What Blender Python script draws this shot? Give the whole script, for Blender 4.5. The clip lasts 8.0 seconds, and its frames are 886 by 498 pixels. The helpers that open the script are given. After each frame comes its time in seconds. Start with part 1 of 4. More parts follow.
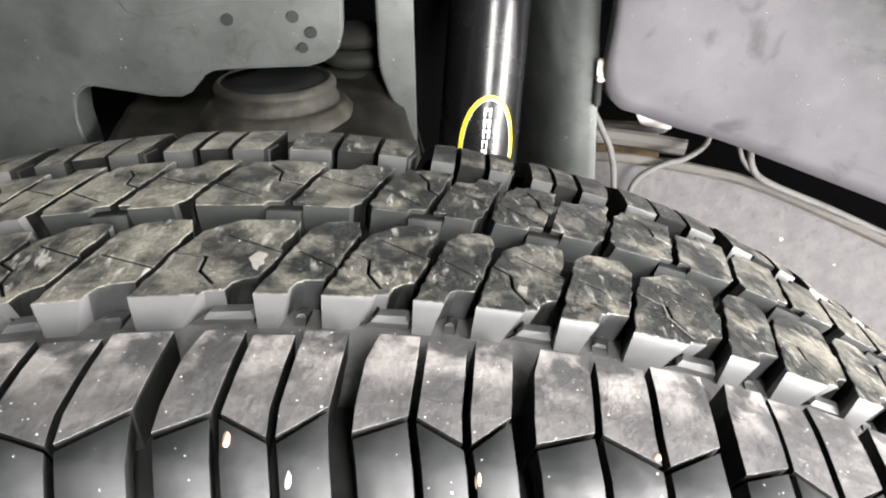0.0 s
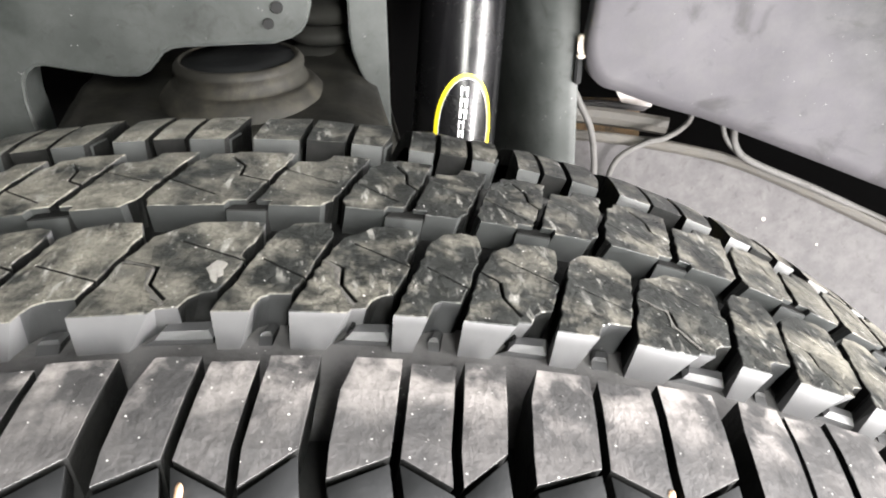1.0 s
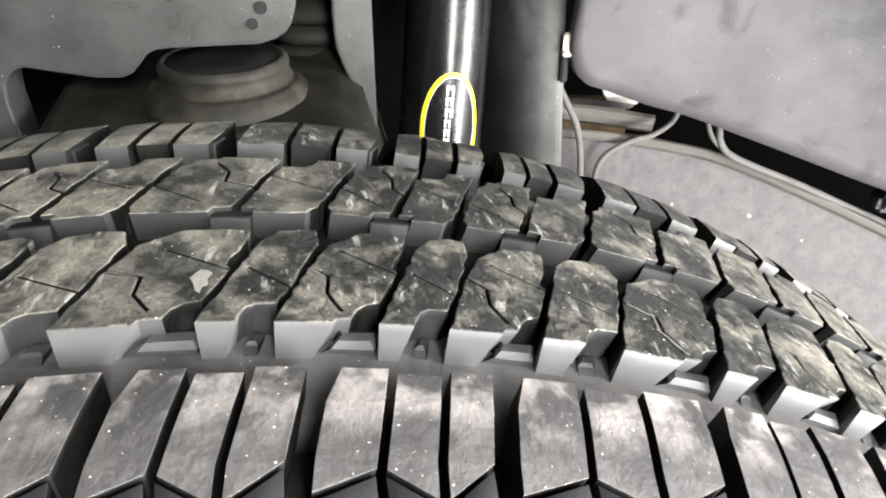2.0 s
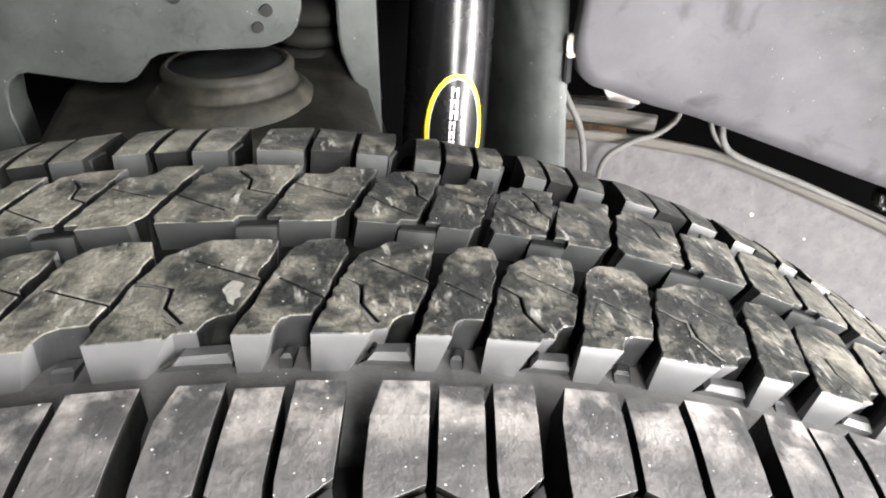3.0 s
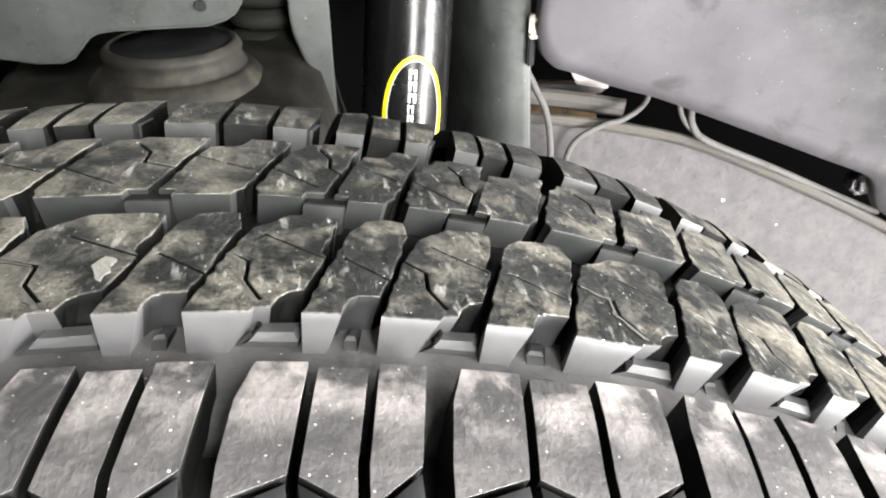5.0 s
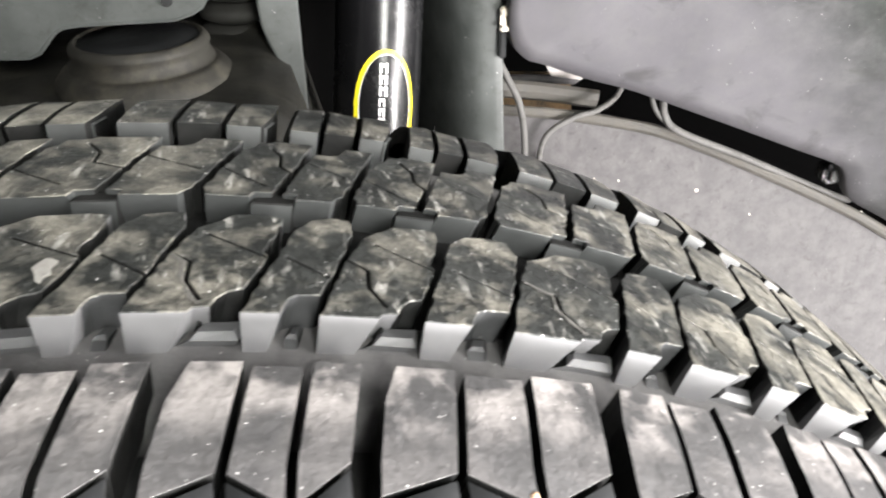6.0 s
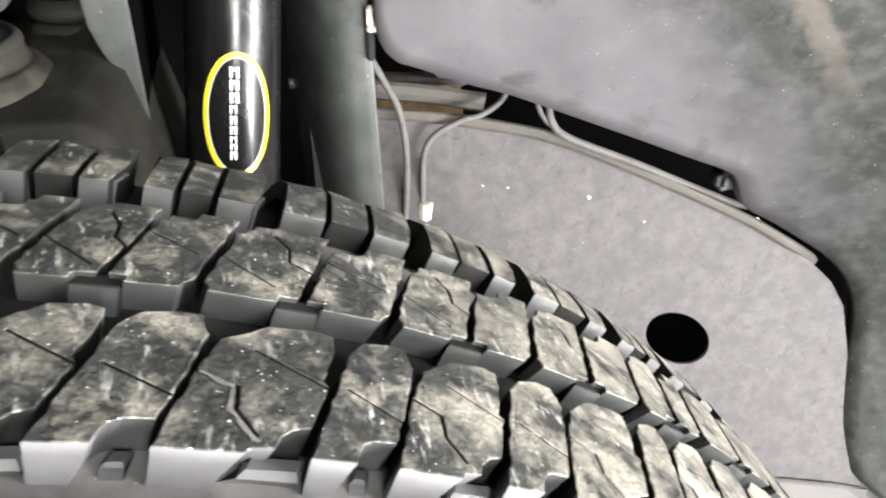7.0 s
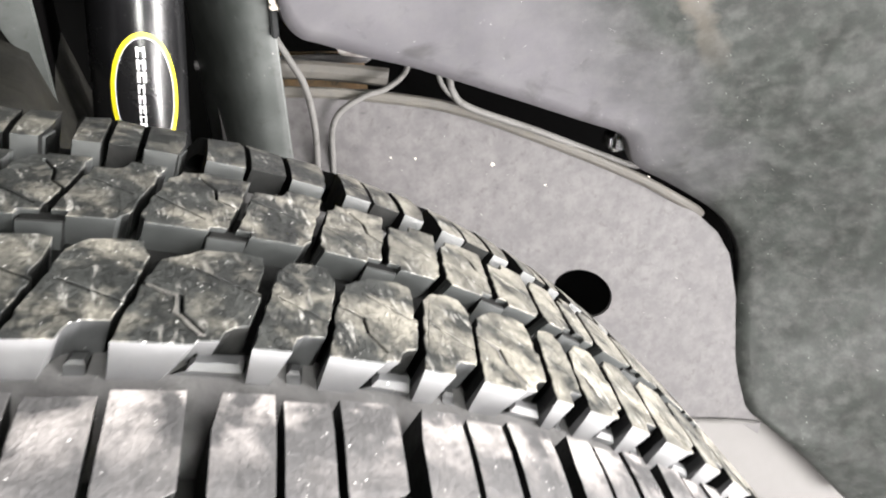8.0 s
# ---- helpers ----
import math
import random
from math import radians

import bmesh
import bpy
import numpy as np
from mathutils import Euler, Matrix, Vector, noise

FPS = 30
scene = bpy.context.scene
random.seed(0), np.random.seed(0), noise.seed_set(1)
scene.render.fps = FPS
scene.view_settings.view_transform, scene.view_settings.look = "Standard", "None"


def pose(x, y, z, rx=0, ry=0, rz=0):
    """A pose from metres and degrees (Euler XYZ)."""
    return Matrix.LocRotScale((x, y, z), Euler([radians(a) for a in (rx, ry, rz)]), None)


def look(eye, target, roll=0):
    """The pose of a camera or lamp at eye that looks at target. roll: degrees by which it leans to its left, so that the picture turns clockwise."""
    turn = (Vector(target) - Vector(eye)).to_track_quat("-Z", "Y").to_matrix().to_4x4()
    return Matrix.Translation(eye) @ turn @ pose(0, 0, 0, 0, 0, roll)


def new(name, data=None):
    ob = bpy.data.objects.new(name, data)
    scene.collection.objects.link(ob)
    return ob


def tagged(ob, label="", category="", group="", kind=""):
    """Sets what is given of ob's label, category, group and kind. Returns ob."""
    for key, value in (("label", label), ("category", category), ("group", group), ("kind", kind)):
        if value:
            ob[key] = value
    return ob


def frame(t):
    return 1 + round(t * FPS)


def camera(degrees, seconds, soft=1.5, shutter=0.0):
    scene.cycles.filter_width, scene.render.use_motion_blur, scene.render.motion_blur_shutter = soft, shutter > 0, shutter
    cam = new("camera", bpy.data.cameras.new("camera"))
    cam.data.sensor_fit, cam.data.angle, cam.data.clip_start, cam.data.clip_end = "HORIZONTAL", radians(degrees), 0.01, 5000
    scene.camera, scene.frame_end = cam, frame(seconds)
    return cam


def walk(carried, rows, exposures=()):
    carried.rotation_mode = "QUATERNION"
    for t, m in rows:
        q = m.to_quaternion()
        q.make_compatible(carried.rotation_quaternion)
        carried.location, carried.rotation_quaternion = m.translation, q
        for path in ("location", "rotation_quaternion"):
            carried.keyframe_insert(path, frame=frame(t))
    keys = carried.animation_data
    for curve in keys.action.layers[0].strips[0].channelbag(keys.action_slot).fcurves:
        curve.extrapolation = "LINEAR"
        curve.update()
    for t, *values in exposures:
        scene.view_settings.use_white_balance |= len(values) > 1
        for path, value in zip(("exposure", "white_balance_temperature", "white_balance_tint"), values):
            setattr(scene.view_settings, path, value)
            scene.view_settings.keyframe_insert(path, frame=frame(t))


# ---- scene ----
cam = camera(57.8, 8.0, soft=2.0, shutter=0.4)
PATH = [
    (0, 0.0562, -0.1920, 0.8691, 61.77, 0.62, -5.19),
    (0.5, 0.0527, -0.1852, 0.8711, 60.67, 0.41, -6.33),
    (1, 0.0561, -0.1708, 0.8654, 59.93, 0.20, -7.17),
    (1.5, 0.0560, -0.1683, 0.8631, 59.64, 0.23, -7.66),
    (1.7, 0.0573, -0.1697, 0.8662, 59.63, 0.18, -7.85),
    (2.8, 0.0501, -0.1655, 0.8679, 59.54, 0.23, -8.82),
    (3, 0.0482, -0.1648, 0.8677, 59.57, 0.28, -8.97),
    (3.5, 0.0484, -0.1612, 0.8679, 59.50, 0.25, -9.17),
    (4, 0.0586, -0.1603, 0.8623, 59.47, 0.31, -9.35),
    (4.5, 0.0633, -0.1597, 0.8583, 59.40, 0.36, -9.54),
    (4.7, 0.0658, -0.1588, 0.8567, 59.31, 0.38, -9.63),
    (5.8, 0.0720, -0.1602, 0.8584, 58.74, 0.41, -10.45),
    (6, 0.0773, -0.1617, 0.8594, 58.48, 0.43, -10.72),
    (6.5, 0.1165, -0.1416, 0.8661, 58.00, -0.11, -11.66),
    (7, 0.1372, -0.1382, 0.8577, 57.58, -0.83, -13.47),
    (7.5, 0.1473, -0.1466, 0.8570, 57.37, -1.71, -16.69),
    (8, 0.1297, -0.1663, 0.8568, 57.10, -1.25, -20.47),
]
walk(cam, [(t, pose(x, y, z, rx, ry, rz)) for t, x, y, z, rx, ry, rz in PATH], exposures=[(0.0, 0.0), (4.7, 0.0), (6.5, -0.16), (7.3, -0.06), (8.0, -0.10)])

# ---- light: a dim workshop, lit from the open side of the wheel arch ----
world = bpy.data.worlds.new("workshop_air")
scene.world = world
world.use_nodes = True
world.node_tree.nodes["Background"].inputs[0].default_value = (0.80, 0.88, 1.0, 1)
world.node_tree.nodes["Background"].inputs[1].default_value = 0.02


def area_lamp(name, eye, target, width, height, power, colour):
    data = bpy.data.lights.new(name, "AREA")
    data.shape, data.size, data.size_y = "RECTANGLE", width, height
    data.energy, data.color = power, colour
    ob = new(name, data)
    ob.matrix_world = look(eye, target)
    return ob


area_lamp("work_lamp", (0.38, -1.45, 1.40), (0.15, 0.2, 0.72), 0.30, 0.9, 68, (1.0, 0.993, 0.945))
# two fills added out of view, brightening panel, block fronts and tyre flank
area_lamp("low_fill", (1.65, -2.35, 0.32), (0.40, 0.10, 0.58), 1.6, 0.5, 470, (1.0, 0.965, 0.955))
area_lamp("right_fill", (2.00, -0.90, 1.00), (0.30, 0.0, 0.66), 1.1, 0.8, 185, (1.0, 0.965, 0.945))

# ---- materials ----


def material(name, base, dark, rough=0.6, metal=0.0, scale=40.0, bump=0.15, dust=None, dust_amount=0.5, dust_scale=25.0, speck=None, speck_size=600.0, speck_cut=0.72, fine=8.0, rough_var=0.15, streaks=None, darken=None, band=None, by_piece=0.0, dust_edge=(0.40, 0.70), grit=0.0, spec=0.5, stain=0.0, relief=None, stretches=None, dust_detail=9.0, splash=None):
    """A surface with two scales of colour variation, fine relief, and, where given, dust patches and small specks."""
    m = bpy.data.materials.new(name)
    m.use_nodes = True
    nt = m.node_tree
    bsdf = nt.nodes["Principled BSDF"]
    bsdf.inputs["Metallic"].default_value = metal
    bsdf.inputs["Specular IOR Level"].default_value = spec
    co = nt.nodes.new("ShaderNodeTexCoord")

    def noise_tex(sc, detail=4.0, roughness=0.6, distortion=0.0, stretch=None):
        n = nt.nodes.new("ShaderNodeTexNoise")
        n.inputs["Scale"].default_value, n.inputs["Detail"].default_value = sc, detail
        n.inputs["Roughness"].default_value, n.inputs["Distortion"].default_value = roughness, distortion
        if stretch:
            squeeze = nt.nodes.new("ShaderNodeMapping")
            squeeze.inputs["Scale"].default_value = stretch
            nt.links.new(co.outputs["Object"], squeeze.inputs["Vector"])
            nt.links.new(squeeze.outputs[0], n.inputs["Vector"])
        else:
            nt.links.new(co.outputs["Object"], n.inputs["Vector"])
        return n.outputs["Fac"]

    def ramp(sock, lo, hi):
        r = nt.nodes.new("ShaderNodeMapRange")
        r.inputs["From Min"].default_value, r.inputs["From Max"].default_value = lo, hi
        nt.links.new(sock, r.inputs["Value"])
        return r.outputs["Result"]

    def mix(fac, a, b, amount=1.0):
        x = nt.nodes.new("ShaderNodeMix")
        x.data_type = "RGBA"
        if amount != 1.0:
            mul = nt.nodes.new("ShaderNodeMath")
            mul.operation = "MULTIPLY"
            mul.inputs[1].default_value = amount
            nt.links.new(fac, mul.inputs[0])
            fac = mul.outputs[0]
        nt.links.new(fac, x.inputs["Factor"])
        for sock, val in ((x.inputs["A"], a), (x.inputs["B"], b)):
            if isinstance(val, tuple):
                sock.default_value = (*val, 1)
            else:
                nt.links.new(val, sock)
        return x.outputs["Result"]

    large = ramp(noise_tex(scale, 5.0, 0.65, 0.4), 0.32, 0.68)
    small = ramp(noise_tex(scale * fine, 3.0, 0.6), 0.3, 0.7)
    colour = mix(large, dark, base)
    colour = mix(small, colour, mix(large, base, dark), 0.35)
    if darken:        # a darker mottled tone along x, sooner high up, from one place to another
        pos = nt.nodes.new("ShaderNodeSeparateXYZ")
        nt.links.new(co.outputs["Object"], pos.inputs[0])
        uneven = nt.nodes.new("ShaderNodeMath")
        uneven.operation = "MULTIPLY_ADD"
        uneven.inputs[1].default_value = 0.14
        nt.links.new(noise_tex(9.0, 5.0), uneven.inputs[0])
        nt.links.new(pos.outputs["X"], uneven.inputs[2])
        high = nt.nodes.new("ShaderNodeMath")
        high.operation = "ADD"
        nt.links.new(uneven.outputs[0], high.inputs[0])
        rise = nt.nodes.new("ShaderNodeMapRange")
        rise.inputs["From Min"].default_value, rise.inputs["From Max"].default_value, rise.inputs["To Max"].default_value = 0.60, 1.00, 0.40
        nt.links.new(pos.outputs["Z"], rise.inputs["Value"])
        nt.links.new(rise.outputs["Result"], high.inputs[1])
        deep_tone = mix(ramp(noise_tex(55.0, 7.0, 0.7), 0.40, 0.64), darken[0], tuple(2.1 * c for c in darken[0]))
        colour = mix(ramp(high.outputs[0], darken[1] + 0.07, darken[2] + 0.07), colour, deep_tone)
    if splash:       # a dried run of mud: a place on it, its direction, its half width and length, its colour
        off, turn, wide, along = (nt.nodes.new("ShaderNodeVectorMath") for _ in range(4))
        off.operation, turn.operation, wide.operation, along.operation = "SUBTRACT", "CROSS_PRODUCT", "LENGTH", "DOT_PRODUCT"
        off.inputs[1].default_value, turn.inputs[1].default_value, along.inputs[1].default_value = splash[0], splash[1], splash[1]
        nt.links.new(co.outputs["Object"], off.inputs[0])
        nt.links.new(off.outputs[0], turn.inputs[0]), nt.links.new(off.outputs[0], along.inputs[0])
        nt.links.new(turn.outputs[0], wide.inputs[0])
        ragged = nt.nodes.new("ShaderNodeMath")
        ragged.operation = "MULTIPLY_ADD"
        ragged.inputs[1].default_value = 0.022
        nt.links.new(noise_tex(60.0, 5.0), ragged.inputs[0])
        nt.links.new(wide.outputs["Value"], ragged.inputs[2])
        both = nt.nodes.new("ShaderNodeMath")
        both.operation = "MULTIPLY"
        nt.links.new(ramp(ragged.outputs[0], splash[2] + 0.015, splash[2] + 0.009), both.inputs[0])
        nt.links.new(ramp(along.outputs["Value"], splash[3], 0.0), both.inputs[1])
        colour = mix(both.outputs[0], colour, splash[4])
    if dust:
        patches = noise_tex(dust_scale, dust_detail, 0.68 if dust_detail > 6 else 0.58, 0.15)
        if stretches:  # dust lies thicker along x on some stretches, on the right flank standing in for light too: the middle of the bare one, its half length, and by how much less
            pos = nt.nodes.new("ShaderNodeSeparateXYZ")
            nt.links.new(co.outputs["Object"], pos.inputs[0])
            away = nt.nodes.new("ShaderNodeMath")
            away.operation = "SUBTRACT"
            away.inputs[1].default_value = stretches[0]
            nt.links.new(pos.outputs["X"], away.inputs[0])
            size = nt.nodes.new("ShaderNodeMath")
            size.operation = "ABSOLUTE"
            nt.links.new(away.outputs[0], size.inputs[0])
            uneven = nt.nodes.new("ShaderNodeMath")
            uneven.operation = "MULTIPLY_ADD"
            uneven.inputs[1].default_value = 0.05
            nt.links.new(noise_tex(40.0, 3.0), uneven.inputs[0])
            nt.links.new(size.outputs[0], uneven.inputs[2])
            edge = nt.nodes.new("ShaderNodeMapRange")
            edge.inputs["From Min"].default_value, edge.inputs["From Max"].default_value = stretches[1], stretches[1] + 0.045
            edge.inputs["To Min"].default_value, edge.inputs["To Max"].default_value = -stretches[2], 0.0
            nt.links.new(uneven.outputs[0], edge.inputs["Value"])
            both = nt.nodes.new("ShaderNodeMath")
            nt.links.new(edge.outputs["Result"], both.inputs[0]), nt.links.new(patches, both.inputs[1])
            patches = both.outputs[0]
        patches = ramp(patches, *dust_edge)
        if band:      # wear along the inner edge of the shoulder; on the groove floor, shade painted outwards
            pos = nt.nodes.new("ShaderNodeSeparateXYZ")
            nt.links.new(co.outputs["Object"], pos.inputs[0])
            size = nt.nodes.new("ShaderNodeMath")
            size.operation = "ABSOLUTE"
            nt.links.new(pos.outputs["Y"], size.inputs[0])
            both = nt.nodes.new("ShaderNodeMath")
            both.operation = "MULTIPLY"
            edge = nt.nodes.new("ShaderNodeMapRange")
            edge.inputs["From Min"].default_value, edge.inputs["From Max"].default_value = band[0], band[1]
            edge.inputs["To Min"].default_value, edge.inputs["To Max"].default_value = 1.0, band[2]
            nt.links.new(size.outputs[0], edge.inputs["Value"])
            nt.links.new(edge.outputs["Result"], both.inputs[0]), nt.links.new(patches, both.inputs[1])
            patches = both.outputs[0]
        if by_piece:  # some pieces are dustier than others
            info = nt.nodes.new("ShaderNodeObjectInfo")
            both = nt.nodes.new("ShaderNodeMath")
            both.operation = "MULTIPLY"
            some = nt.nodes.new("ShaderNodeMapRange")
            some.inputs["To Min"].default_value, some.inputs["To Max"].default_value = by_piece, 1.0
            nt.links.new(info.outputs["Random"], some.inputs["Value"])
            nt.links.new(some.outputs["Result"], both.inputs[0]), nt.links.new(patches, both.inputs[1])
            patches = both.outputs[0]
        colour = mix(patches, colour, dust, dust_amount)
    if grit:
        dark_grit = nt.nodes.new("ShaderNodeMix")
        dark_grit.data_type, dark_grit.blend_type = "RGBA", "MULTIPLY"
        dark_grit.inputs["B"].default_value = (0.25, 0.25, 0.25, 1)
        amount = nt.nodes.new("ShaderNodeMath")
        amount.operation = "MULTIPLY"
        amount.inputs[1].default_value = grit
        nt.links.new(ramp(noise_tex(1000.0, 3.0, 0.7), 0.45, 0.62), amount.inputs[0])
        nt.links.new(amount.outputs[0], dark_grit.inputs["Factor"])
        nt.links.new(colour, dark_grit.inputs["A"])
        colour = dark_grit.outputs["Result"]
    if stain:        # small dark stains
        blot = nt.nodes.new("ShaderNodeMix")
        blot.data_type, blot.blend_type = "RGBA", "MULTIPLY"
        blot.inputs["B"].default_value = (0.62, 0.62, 0.60, 1)
        nt.links.new(ramp(noise_tex(stain, 5.0, 0.65, 0.6), 0.56, 0.70), blot.inputs["Factor"])
        nt.links.new(colour, blot.inputs["A"])
        colour = blot.outputs["Result"]
    if streaks:
        turn = nt.nodes.new("ShaderNodeMapping")
        turn.inputs["Rotation"].default_value, turn.inputs["Scale"].default_value = (0, 0, 0.6), (1.0, 0.22, 1.0)
        nt.links.new(co.outputs["Object"], turn.inputs["Vector"])
        line = nt.nodes.new("ShaderNodeTexNoise")
        line.inputs["Scale"].default_value, line.inputs["Detail"].default_value, line.inputs["Roughness"].default_value = scale * 5.0, 5.0, 0.65
        nt.links.new(turn.outputs[0], line.inputs["Vector"])
        where = nt.nodes.new("ShaderNodeMath")
        where.operation = "MULTIPLY"
        nt.links.new(ramp(line.outputs["Fac"], 0.56, 0.60), where.inputs[0])
        nt.links.new(ramp(noise_tex(scale * 0.8, 3.0), 0.50, 0.66), where.inputs[1])
        colour = mix(where.outputs[0], colour, streaks, 0.75)
    if speck:
        vor = nt.nodes.new("ShaderNodeTexVoronoi")
        vor.inputs["Scale"].default_value = speck_size
        nt.links.new(co.outputs["Object"], vor.inputs["Vector"])
        shape = nt.nodes.new("ShaderNodeMath")       # uneven specks of uneven size
        shape.operation = "MULTIPLY_ADD"
        shape.inputs[1].default_value = 0.55
        nt.links.new(noise_tex(speck_size * 2.2, 3.0), shape.inputs[0])
        nt.links.new(vor.outputs["Distance"], shape.inputs[2])
        dots = ramp(shape.outputs[0], 0.40, 0.30)
        some = ramp(noise_tex(speck_size * 0.37, 1.0), speck_cut, speck_cut + 0.05)
        both = nt.nodes.new("ShaderNodeMath")
        both.operation = "MULTIPLY"
        nt.links.new(dots, both.inputs[0]), nt.links.new(some, both.inputs[1])
        colour = mix(both.outputs[0], colour, speck)
    nt.links.new(colour, bsdf.inputs["Base Color"])
    rr = nt.nodes.new("ShaderNodeMapRange")
    rr.inputs["To Min"].default_value, rr.inputs["To Max"].default_value = max(rough - rough_var, 0.05), min(rough + rough_var, 1.0)
    nt.links.new(large, rr.inputs["Value"])
    nt.links.new(rr.outputs["Result"], bsdf.inputs["Roughness"])
    if bump:
        b = nt.nodes.new("ShaderNodeBump")
        b.inputs["Strength"].default_value, b.inputs["Distance"].default_value = bump, 0.001
        nt.links.new(noise_tex(scale * fine, 6.0, 0.7), b.inputs["Height"])
        nt.links.new(b.outputs["Normal"], bsdf.inputs["Normal"])
        if relief:       # torn and scuffed lumps
            lumps = nt.nodes.new("ShaderNodeBump")
            lumps.inputs["Strength"].default_value, lumps.inputs["Distance"].default_value = 1.0, relief[1]
            nt.links.new(noise_tex(relief[0], 5.0, 0.62, 0.25, (1.0, 0.7, 1.0)), lumps.inputs["Height"])
            nt.links.new(lumps.outputs["Normal"], b.inputs["Normal"])
    return m


TREAD = material("worn_tread_rubber", (0.060, 0.063, 0.060), (0.014, 0.015, 0.015), 0.42, spec=0.4, relief=(190, 0.0012), scale=110, fine=6.0, bump=0.55, dust=(0.43, 0.405, 0.345), dust_amount=0.8, dust_scale=75, dust_edge=(0.38, 0.60), stretches=(0.110, 0.072, 0.11), speck=(0.95, 0.94, 0.92), speck_size=600, speck_cut=0.49, streaks=(0.50, 0.49, 0.46), by_piece=0.65, grit=0.55)
SHOULDER = material("scuffed_shoulder_rubber", (0.112, 0.109, 0.110), (0.066, 0.065, 0.067), 0.40, scale=45, fine=10.0, bump=0.25, dust=(0.45, 0.42, 0.408), dust_amount=0.95, dust_scale=75, dust_detail=5.5, dust_edge=(0.45, 0.60), speck=(0.95, 0.94, 0.92), speck_size=640, speck_cut=0.50, band=(0.0545, 0.070, 0.10), grit=0.2, relief=(110, 0.0008))
# one moulded rubber: lit in WALL, shaded in TIE, CARCASS and POCKET
WALL = material("lit_block_side", (0.138, 0.138, 0.142), (0.108, 0.108, 0.111), 0.55, scale=60, bump=0.12, speck=(0.6, 0.6, 0.6), speck_size=420, speck_cut=0.68)
TIE = material("shaded_bar_rubber", (0.050, 0.053, 0.053), (0.031, 0.033, 0.033), 0.45, scale=80, bump=0.15)
# dust that fades to black outwards, where the gaps lie in shade
FLOOR_RUBBER = material("dusty_shaded_floor", (0.016, 0.017, 0.017), (0.010, 0.011, 0.011), 0.55, scale=70, bump=0.4, dust=(0.135, 0.133, 0.132), dust_amount=0.9, dust_scale=90, dust_edge=(0.05, 0.50), band=(0.0525, 0.0600, 0.0), speck=(0.8, 0.8, 0.78), speck_size=620, speck_cut=0.60)
RUBBER = material("moulded_rubber", (0.033, 0.034, 0.036), (0.020, 0.021, 0.022), 0.5, scale=60, bump=0.15, speck=(0.7, 0.7, 0.7), speck_size=520, speck_cut=0.60)
LOWER_GREY = material("pale_grey_panel", (0.085, 0.081, 0.079), (0.070, 0.067, 0.065), 0.7, scale=10, bump=0.1)
CARCASS = material("shaded_groove_rubber", (0.011, 0.012, 0.012), (0.006, 0.006, 0.006), 0.6, spec=0.12, scale=60, bump=0.3, dust=(0.05, 0.048, 0.046), dust_amount=0.3, dust_scale=60)
TAN = material("tan_stone", (0.72, 0.50, 0.34), (0.6, 0.38, 0.24), 0.6, scale=300, bump=0.2)
GREY_COAT = material("grey_coated_steel", (0.038, 0.042, 0.040), (0.020, 0.023, 0.021), 0.45, scale=14, bump=0.12, dust=(0.078, 0.083, 0.081), dust_amount=0.55, dust_scale=30, speck=(0.35, 0.35, 0.34), speck_size=360, speck_cut=0.62, stain=80)
LINER = material("grey_arch_liner", (0.086, 0.082, 0.090), (0.066, 0.064, 0.070), 0.5, scale=14, bump=0.2, dust=(0.100, 0.100, 0.098), dust_amount=0.25, dust_scale=75, dust_edge=(0.44, 0.66), speck=(0.28, 0.28, 0.27), speck_size=340, speck_cut=0.60, darken=((0.0074, 0.0092, 0.0080), 0.455, 0.545), stain=30, splash=((0.4394, 0.2338, 0.7268), (0.624, 0.124, -0.771), 0.006, 0.075, (0.052, 0.046, 0.037)))
SHOCK_BLACK = material("gloss_black_paint", (0.006, 0.006, 0.0065), (0.004, 0.004, 0.0045), 0.25, scale=30, bump=0.04, spec=0.4, speck=(0.16, 0.16, 0.15), speck_size=520, speck_cut=0.56, rough_var=0.06)
BLACK = material("black_rubber", (0.012, 0.013, 0.013), (0.007, 0.007, 0.008), 0.6, scale=40, spec=0.1)
DIRTY = material("dirty_cast_metal", (0.012, 0.0115, 0.009), (0.004, 0.004, 0.0035), 0.7, scale=34, bump=0.5, dust=(0.036, 0.034, 0.025), dust_amount=0.4, dust_scale=50, dust_edge=(0.46, 0.72), stain=50, spec=0.3)
YELLOW = material("yellow_print", (0.85, 0.72, 0.02), (0.8, 0.66, 0.02), 0.35, scale=40, bump=0)
WHITE = material("white_print", (0.7, 0.7, 0.7), (0.6, 0.6, 0.6), 0.4, scale=40, bump=0)
BRASS = material("tarnished_fitting", (0.5, 0.46, 0.4), (0.3, 0.26, 0.2), 0.4, metal=0.7, scale=90)
RUST = material("rusty_seam", (0.30, 0.19, 0.095), (0.028, 0.022, 0.016), 0.8, scale=70, bump=0.4)
WIRE = material("grey_cable", (0.092, 0.090, 0.087), (0.052, 0.05, 0.048), 0.75, scale=90, spec=0.25, stain=120)
CONCRETE = material("concrete", (0.24, 0.233, 0.225), (0.19, 0.185, 0.18), 0.75, scale=3, bump=0.3)
PLASTER = material("painted_plaster", (0.16, 0.16, 0.165), (0.12, 0.12, 0.125), 0.8, scale=2, bump=0.1)
PANEL_GREY = material("grey_primer", (0.040, 0.0375, 0.039), (0.030, 0.028, 0.029), 0.64, spec=0.3, rough_var=0.03, scale=22, bump=0.2, dust=(0.066, 0.062, 0.062), dust_amount=0.6, dust_scale=85, dust_edge=(0.40, 0.64), speck=(0.30, 0.29, 0.27), speck_size=520, speck_cut=0.66, stain=140)
